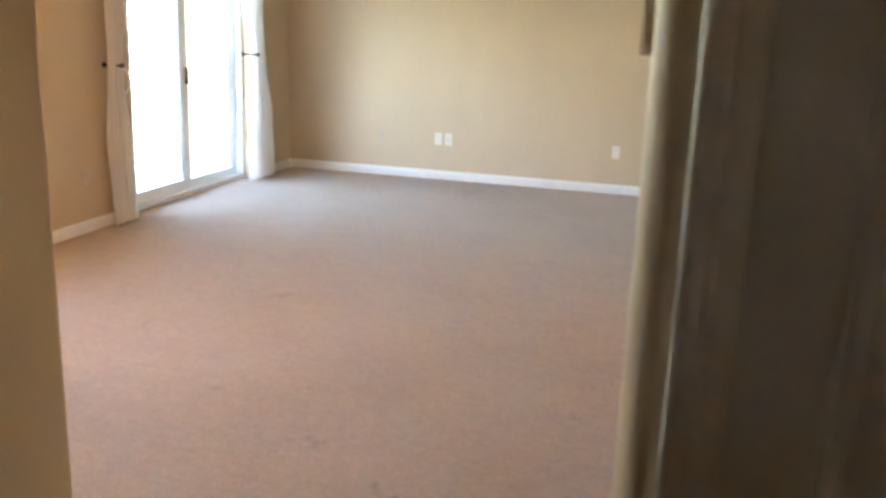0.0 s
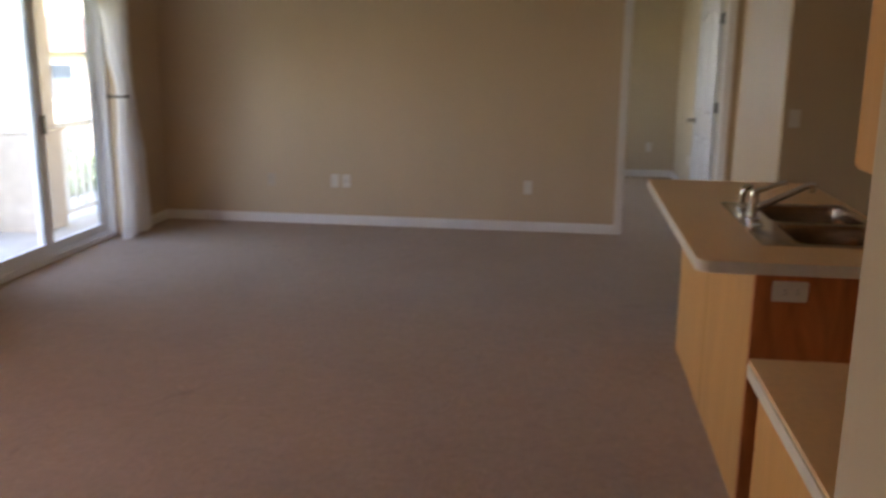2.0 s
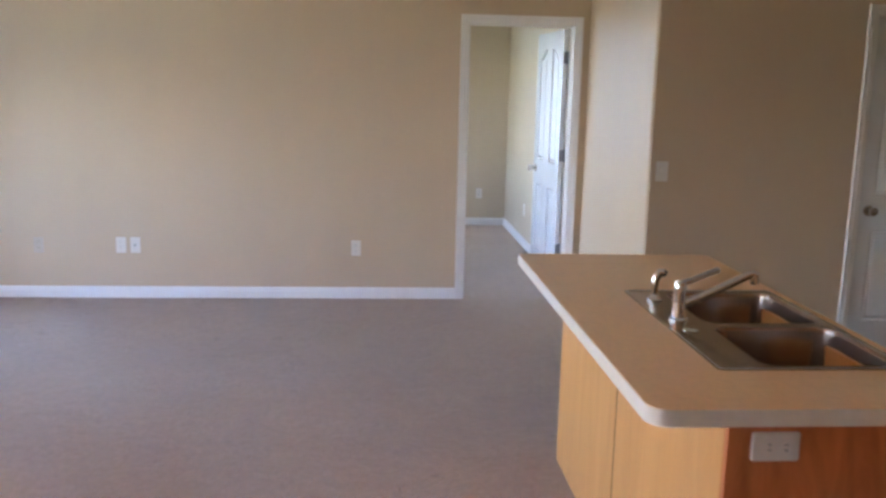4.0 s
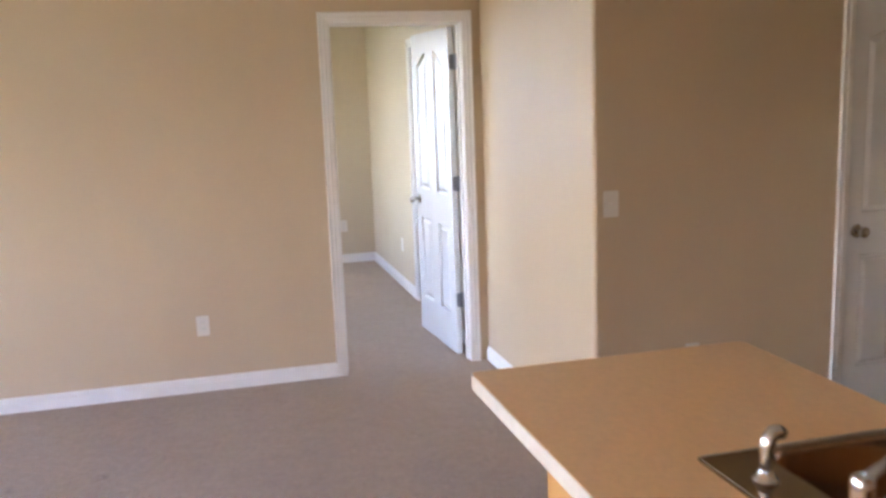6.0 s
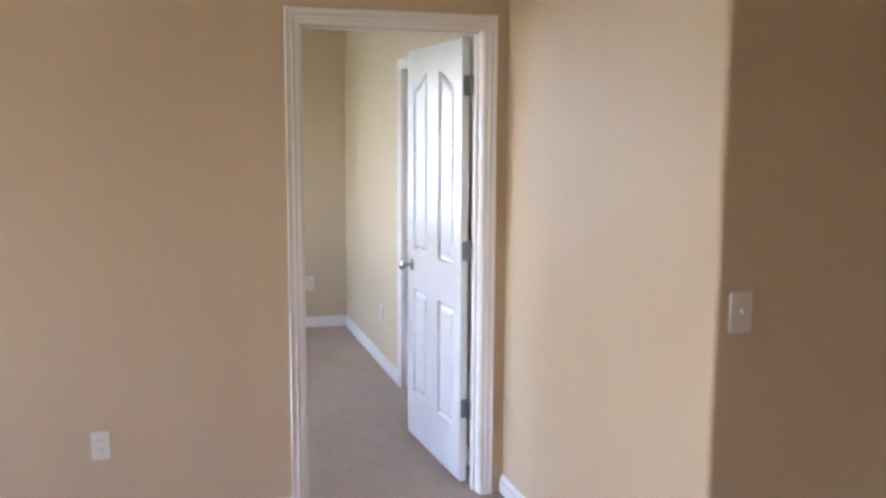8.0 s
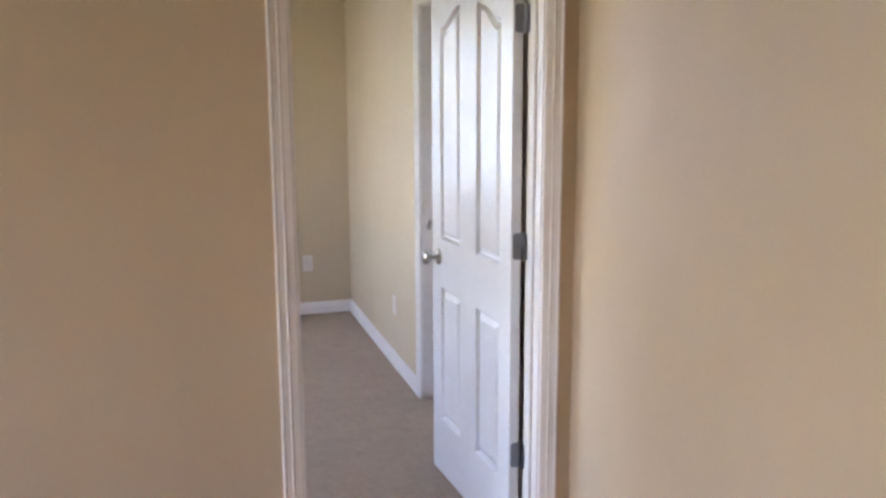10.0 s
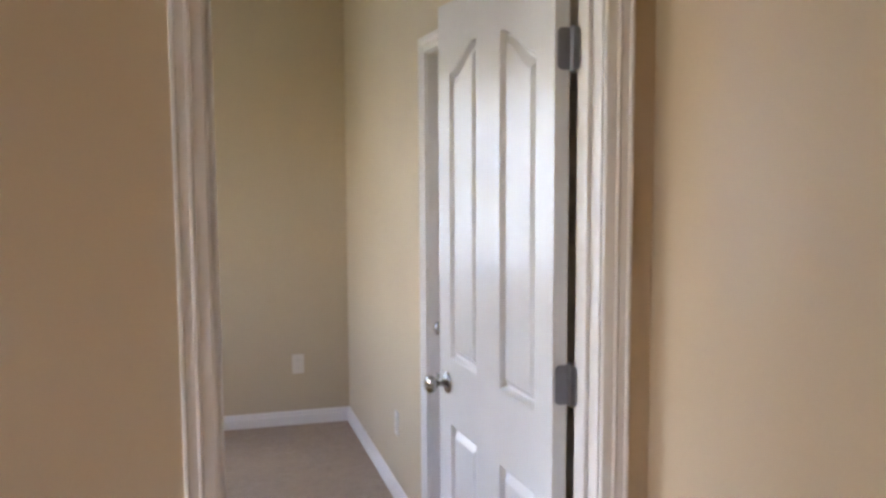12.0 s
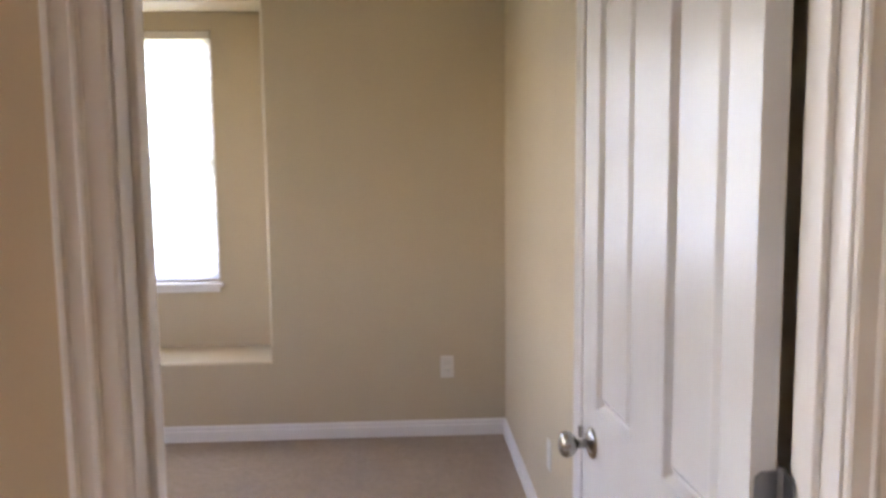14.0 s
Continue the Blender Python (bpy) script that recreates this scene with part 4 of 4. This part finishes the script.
def wall_cabinet():
    t = thing("wall_cabinet", "maple wall cabinet hung above the counter", "cabinet", (-0.96, -6.420, 1.385), "wall cabinets")
    part("side_panel", box((-0.962, -6.419, 1.385), (-0.944, -6.050, 2.15), 0.001, 1), MAPLE, t)
    part("side_panel", box((-0.222, -6.419, 1.385), (-0.204, -6.050, 2.15), 0.001, 1), MAPLE, t)
    part("bottom", box((-0.943, -6.419, 1.388), (-0.223, -6.050, 1.404)), MAPLE, t)
    part("top", box((-0.943, -6.419, 2.134), (-0.223, -6.050, 2.15)), MAPLE, t)
    for a, b in ((-0.961, -0.585), (-0.581, -0.205)):
        d = part("door", box((a, -6.049, 1.388), (b, -6.030, 2.147), 0.003, 2), MAPLE, t)
        part("handle", tube([(b - 0.05, -6.03, 1.43), (b - 0.05, -6.008, 1.435), (b - 0.05, -6.008, 1.52), (b - 0.05, -6.03, 1.525)], 0.005), NICKEL, d)
    return t


wc = wall_cabinet()
for k in (1, 2):
    copy_thing(wc, Matrix.Translation(Vector((-0.96 + 0.76 * k, -6.420, 1.385))))

# ---- cooking side of the kitchen ----
structure("wall_partition", box((1.34, -4.60, 0), (1.44, -3.045, H)), TAN, "tan painted partition behind the range")
ep = thing("end_panel", "tall white painted end panel beside the range", "panel", (1.0, -3.05, 0.0))
part("board", box((0.690, -3.072, 0.0), (1.338, -3.046, 2.20), 0.003, 2), TRIM, ep)
rg = thing("range", "brushed steel range with a black glass top and toe kick", "stove", (1.0, -3.46, 0.0))
part("body", box((0.700, -3.835, 0.10), (1.335, -3.076, 0.900), 0.004, 2), STEEL, rg)
part("oven_door", box((0.668, -3.830, 0.27), (0.699, -3.081, 0.80), 0.006, 2), STEEL, rg)
part("drawer", box((0.672, -3.830, 0.105), (0.699, -3.081, 0.262), 0.006, 2), STEEL, rg)
part("control_strip", box((0.672, -3.830, 0.81), (0.699, -3.081, 0.895), 0.006, 2), BLACK, rg)
part("toe_kick", box((0.735, -3.830, 0.004), (1.33, -3.081, 0.10)), BLACK, rg)
part("cooktop", box((0.672, -3.835, 0.901), (1.335, -3.076, 0.913), 0.004, 2), BLACK, rg)
part("oven_handle", tube([(0.668, -3.77, 0.75), (0.635, -3.76, 0.755), (0.635, -3.15, 0.755), (0.668, -3.14, 0.75)], 0.009), CHROME, rg)
mw = thing("microwave_oven", "black microwave oven standing on the range side", "microwave", (1.0, -3.35, 0.914))
part("case", box((0.735, -3.62, 0.922), (1.16, -3.082, 1.268), 0.008, 2), BLACK, mw)
part("door", box((0.712, -3.615, 0.93), (0.734, -3.23, 1.26), 0.006, 2), BLACK, mw)
part("keypad", box((0.712, -3.225, 0.93), (0.734, -3.087, 1.26), 0.004, 2), BLACK, mw)
for yy in (-3.58, -3.12):
    for xx in (0.77, 1.12):
        part("foot", lathe([(0.012, 0.9132), (0.012, 0.923)], 10, Matrix.Translation((xx, yy, 0))), BLACK, mw)
ct3 = thing("wall_cabinet_over_range", "maple wall cabinet over the range", "cabinet", (1.2, -3.46, 1.70))
part("body", box((1.02, -3.835, 1.70), (1.338, -3.076, 2.20), 0.002, 1), MAPLE, ct3)
for a, b in ((-3.833, -3.458), (-3.454, -3.078)):
    part("door", box((1.0, a, 1.703), (1.019, b, 2.197), 0.003, 2), MAPLE, ct3)

# ---- pendant lamp over the dining end of the living room ----
LX, LY = -3.70, -5.02
pn = thing("pendant_lamp", "lit white frosted-glass bowl pendant hanging from the ceiling", "pendant lamp", (LX, LY, H))
lm = Matrix.Translation((LX, LY, 0))
part("canopy", lathe([(0.065, H - 0.001), (0.065, H - 0.010), (0.045, H - 0.026), (0.010, H - 0.034)], 28, lm), BRONZE, pn, "dark bronze ceiling canopy")
part("stem", tube([(LX, LY, H - 0.03), (LX, LY, 1.80)], 0.007), BRONZE, pn)
bowl = part("bowl", lathe([(0.012, 1.785), (0.070, 1.788), (0.125, 1.803), (0.165, 1.832), (0.188, 1.870), (0.195, 1.905), (0.189, 1.905), (0.160, 1.840), (0.120, 1.811), (0.012, 1.793)], 40, lm), LAMPGLASS, pn, "glowing frosted glass bowl")
part("finial", lathe([(0.004, 1.762), (0.010, 1.768), (0.012, 1.778), (0.008, 1.784)], 16, lm), BRONZE, bowl)

# ---- thermostat and keypad in the entry ----
th = thing("thermostat", "beige plastic thermostat box standing off the entry wall", "thermostat", (-1.064, -7.0, 1.54))
# Black filler: the shadow between cover and wall is put into its colour.
part("back_plate", box((-1.0715, -7.045, 1.492), (-1.0645, -6.970, 1.576), 0.001), BLACK, th, "black plate standing in for the shadow gap behind the cover")
cv = part("cover", box((-1.101, -7.065, 1.486), (-1.0715, -6.955, 1.584), 0.004, 3), ALMOND, th)
part("display", box((-1.1023, -6.990, 1.553), (-1.1008, -6.965, 1.572), 0.0005, 1), GASKET, cv)
part("label_plate", box((-1.1020, -7.035, 1.556), (-1.1008, -7.005, 1.564), 0.0004, 1), GASKET, cv)
part("cover_seam", box((-1.1014, -7.057, 1.5415), (-1.1006, -6.963, 1.5425)), GASKET, cv)

# ---- bedroom window in its recess ----
w2 = thing("window_2", "white bedroom window with a drawn translucent shade", "window", ((WX0 + WX1) / 2, NY, WZ0), kind="structure")
for nm, a, b in (("side_frame", (WX0, NY + 0.055, WZ0), (WX0 + 0.045, NY + 0.12, WZ1)), ("side_frame", (WX1 - 0.045, NY + 0.055, WZ0), (WX1, NY + 0.12, WZ1)), ("head_frame", (WX0 + 0.045, NY + 0.055, WZ1 - 0.045), (WX1 - 0.045, NY + 0.12, WZ1)), ("bottom_frame", (WX0 + 0.045, NY + 0.055, WZ0), (WX1 - 0.045, NY + 0.12, WZ0 + 0.045)), ("meeting_rail", (WX0 + 0.045, NY + 0.06, 1.44), (WX1 - 0.045, NY + 0.11, 1.48))):
    frame_bar(w2, nm, a, b)
for a, b in ((WZ0 + 0.045, 1.44), (1.48, WZ1 - 0.045)):
    g = part("pane", box((WX0 + 0.045, NY + 0.083, a), (WX1 - 0.045, NY + 0.089, b)), GLASS, w2)
    g.visible_shadow = False
frame_bar(w2, "window_sill", (WX0 - 0.03, NY - 0.035, WZ0 - 0.018), (WX1 + 0.022, NY + 0.054, WZ0 + 0.002), TRIM, 0.004)
frame_bar(w2, "apron", (WX0 - 0.005, NY - 0.014, WZ0 - 0.050), (WX1 + 0.002, NY - 0.001, WZ0 - 0.018), TRIM, 0.003)
sh = thing("window_shade", "white translucent shade drawn down over the bedroom window", "window shade", ((WX0 + WX1) / 2, NY + 0.02, WZ1 - 0.02))
part("head_rail", box((WX0 + 0.006, NY + 0.006, WZ1 - 0.045), (WX1 - 0.006, NY + 0.048, WZ1 - 0.004), 0.003), PLATE, sh)
bm = bmesh.new()
n = 46
rows = []
for i in range(n + 1):
    z = WZ1 - 0.045 - i * (WZ1 - 0.045 - WZ0 - 0.022) / n
    dx = 0.008 if i % 2 else 0.0
    rows.append([bm.verts.new((x, NY + 0.022 + dx, z)) for x in (WX0 + 0.008, WX1 - 0.008)])
for a, b in zip(rows, rows[1:]):
    bm.faces.new((a[0], a[1], b[1], b[0]))
part("pleated_cloth", bm, SHADE, sh)
part("bottom_rail", box((WX0 + 0.008, NY + 0.014, WZ0 + 0.004), (WX1 - 0.008, NY + 0.036, WZ0 + 0.022), 0.003), PLATE, sh)


# ---- balcony ----
structure("balcony_soffit", box((-6.45, -3.7, 2.78), (-5.25, 1.8, 2.95)), STUCCO, "stucco soffit over the balcony")
structure("balcony_floor", box((-6.55, -3.7, -0.20), (-5.25, 1.8, -0.025)), CONCRETE, "pale concrete balcony floor outside the patio door")
pier = thing("balcony_pier", "beige stucco pier holding the balcony arch", "pillar", (-6.0, -0.52, -0.025))
part("pedestal", box((-6.415, -0.74, -0.025), (-5.83, -0.34, 0.815), 0.012, 2), STUCCO, pier)
part("cap", box((-6.36, -0.76, 0.816), (-5.81, -0.32, 0.850), 0.010, 2), STUCCO, pier)
part("shaft", box((-6.16, -0.62, 0.851), (-5.855, -0.37, 2.78), 0.012, 2), STUCCO, pier)
arch_pts = [(-3.7, 2.78), (-3.7, 2.35)] + [(-2.20 - 1.46 * math.cos(math.pi * i / 16), 2.20 + 0.40 * math.sin(math.pi * i / 16)) for i in range(17)] + [(-0.715, 2.78)]
part("arch", extrude(arch_pts[::-1], -6.42, -6.162, None, lambda u, v, w: (w, u, v)), STUCCO, pier)


def railing(y0_, y1_, dx, label):
    t = thing("balcony_railing", label, "railing", (-6.02 + dx, (y0_ + y1_) / 2, -0.025), "balcony railings")
    part("top_rail", box((-6.06 + dx, y0_, 0.815), (-5.98 + dx, y1_, 0.870), 0.008, 2), RAILPAINT, t)
    part("bottom_rail", box((-6.045 + dx, y0_, 0.035), (-5.995 + dx, y1_, 0.080), 0.005, 2), RAILPAINT, t)
    k = int((y1_ - y0_) / 0.125)
    for i in range(k):
        yy = y0_ + (i + 0.5) * (y1_ - y0_) / k
        part("baluster", box((-6.038 + dx, yy - 0.018, 0.080), (-6.002 + dx, yy + 0.018, 0.815), 0.003, 1), RAILPAINT, t)
    for yy in (y0_ + 0.03, y1_ - 0.03):
        part("foot", box((-6.04 + dx, yy - 0.02, -0.025), (-6.0 + dx, yy + 0.02, 0.035)), RAILPAINT, t)


railing(-0.318, 1.8, 0.08, "white painted balcony railing with square balusters")
railing(-3.7, -0.762, -0.27, "white painted balcony railing before the arch")

# ---- outside ----
structure("ground", box((-400, -400, -3.6), (400, 400, -3.4)), GRASS, "dry lawn reaching to the horizon")
structure("outer_wall_south", holed_wall("x", -9.6, -0.1, -5.3, 2.4, -3.4, 3.2, [ENTRY_OPEN]), STUCCO, "beige stucco outer wall")
# Unseen window, added to brighten the entry; its pane is sized for that.
w5 = thing("window_5", "small unseen window added behind the entry to brighten it", "window", (-1.35, -9.6, 1.58), kind="structure")
for nm, a, b in (("side_frame", (-1.42, -9.63, 1.58), (-1.395, -9.57, 1.72)), ("side_frame", (-1.305, -9.63, 1.58), (-1.28, -9.57, 1.72)), ("head_frame", (-1.395, -9.63, 1.695), (-1.305, -9.57, 1.72)), ("bottom_frame", (-1.395, -9.63, 1.58), (-1.305, -9.57, 1.605))):
    frame_bar(w5, nm, a, b)
g = part("pane", box((-1.395, -9.604, 1.605), (-1.305, -9.596, 1.695)), GLASS, w5)
g.visible_shadow = False
# Unseen roof and floor, added so no direct sun enters the entry window.
structure("porch_roof", box((-3.2, -12.6, 2.35), (0.6, -9.71, 2.5)), STUCCO, "unseen stucco roof added to keep sun off the entry window")
structure("porch_floor", box((-3.2, -12.6, -0.2), (0.6, -9.71, -0.03)), CONCRETE, "unseen pale concrete floor added below the sun-blocking roof")
structure("house_base", box((-5.24, -9.6, -3.4), (2.4, 4.16, -0.13)), STUCCO, "beige stucco storey below the rooms")


def apartment(x, y, w, d, h, rz, label):
    t = thing("apartment_building", label, "building", (0, 0, 0))
    part("wall", box((-w / 2, -d / 2, 0), (w / 2, d / 2, h)), FARWALL, t)
    part("roof", extrude([(-d / 2 - 0.6, h), (d / 2 + 0.6, h), (0, h + 1.25)], -w / 2 - 0.5, w / 2 + 0.5, None, lambda u, v, ww: (ww, u, v)), ROOF, t)
    for fl in range(2):
        for i in range(int(w / 2.6)):
            cx = -w / 2 + 1.4 + i * 2.6
            g = part("window", box((cx - 0.55, -d / 2 - 0.03, 0.8 + fl * 2.3), (cx + 0.55, -d / 2 - 0.005, 1.9 + fl * 2.3)), FARGLASS, t)
            part("frame", holed_slab([(cx - 0.65, 0.7 + fl * 2.3), (cx + 0.65, 0.7 + fl * 2.3), (cx + 0.65, 2.0 + fl * 2.3), (cx - 0.65, 2.0 + fl * 2.3)], [[(cx - 0.55, 0.8 + fl * 2.3), (cx - 0.55, 1.9 + fl * 2.3), (cx + 0.55, 1.9 + fl * 2.3), (cx + 0.55, 0.8 + fl * 2.3)]], 0, 1), RAILPAINT, g)
            for v in g.children[0].data.vertices:
                u, vv, ww = v.co
                v.co = (u, -d / 2 - 0.06 + 0.055 * ww, vv)
    t.matrix_basis = pose(x, y, -3.4, 0, 0, rz)
    return t


apartment(-22, 23, 26, 9, 4.6, 38, "two-storey beige apartment building with a brown roof beyond the balcony")


def tree(x, y, height, spread, seed):
    rnd = random.Random(seed)
    t = thing("tree", "leafy green tree on the lawn below the balcony", "tree", (x, y, -3.4))
    base = Vector((x, y, -3.4))
    part("trunk", tube([base, base + Vector((0.05, 0.03, height * 0.35)), base + Vector((0.15, -0.05, height * 0.7))], [0.16, 0.12, 0.06], 10), BARK, t)
    limbs = []
    bm = bmesh.new()
    for _ in range(9):
        a = rnd.uniform(0, 6.28)
        s = base + Vector((0.08, 0, height * rnd.uniform(0.35, 0.65)))
        e = s + Vector((math.cos(a) * spread * rnd.uniform(0.5, 0.9), math.sin(a) * spread * rnd.uniform(0.5, 0.9), height * rnd.uniform(0.1, 0.35)))
        tube([s, (s + e) / 2 + Vector((0, 0, 0.1)), e], [0.05, 0.03, 0.012], 6, bm)
        limbs.append((s, e))
    part("limbs", bm, BARK, t)
    bm = bmesh.new()
    for _ in range(2600):
        s, e = rnd.choice(limbs)
        c = s.lerp(e, rnd.uniform(0.45, 1.1)) + Vector((rnd.gauss(0, 0.35), rnd.gauss(0, 0.35), rnd.gauss(0.1, 0.3)))
        q = Euler((rnd.uniform(0, 6.28), rnd.uniform(0, 6.28), rnd.uniform(0, 6.28))).to_matrix()
        k = rnd.uniform(0.07, 0.13)
        bm.faces.new([bm.verts.new(c + q @ Vector(p) * k) for p in ((-1, 0, 0), (0, -0.45, 0.12), (1, 0, 0), (0, 0.45, 0.12))])
    part("crown", bm, LEAF, t)


tree(-10.5, 4.2, 3.7, 1.3, 5)
tree(-12.0, 11.0, 2.3, 1.1, 9)
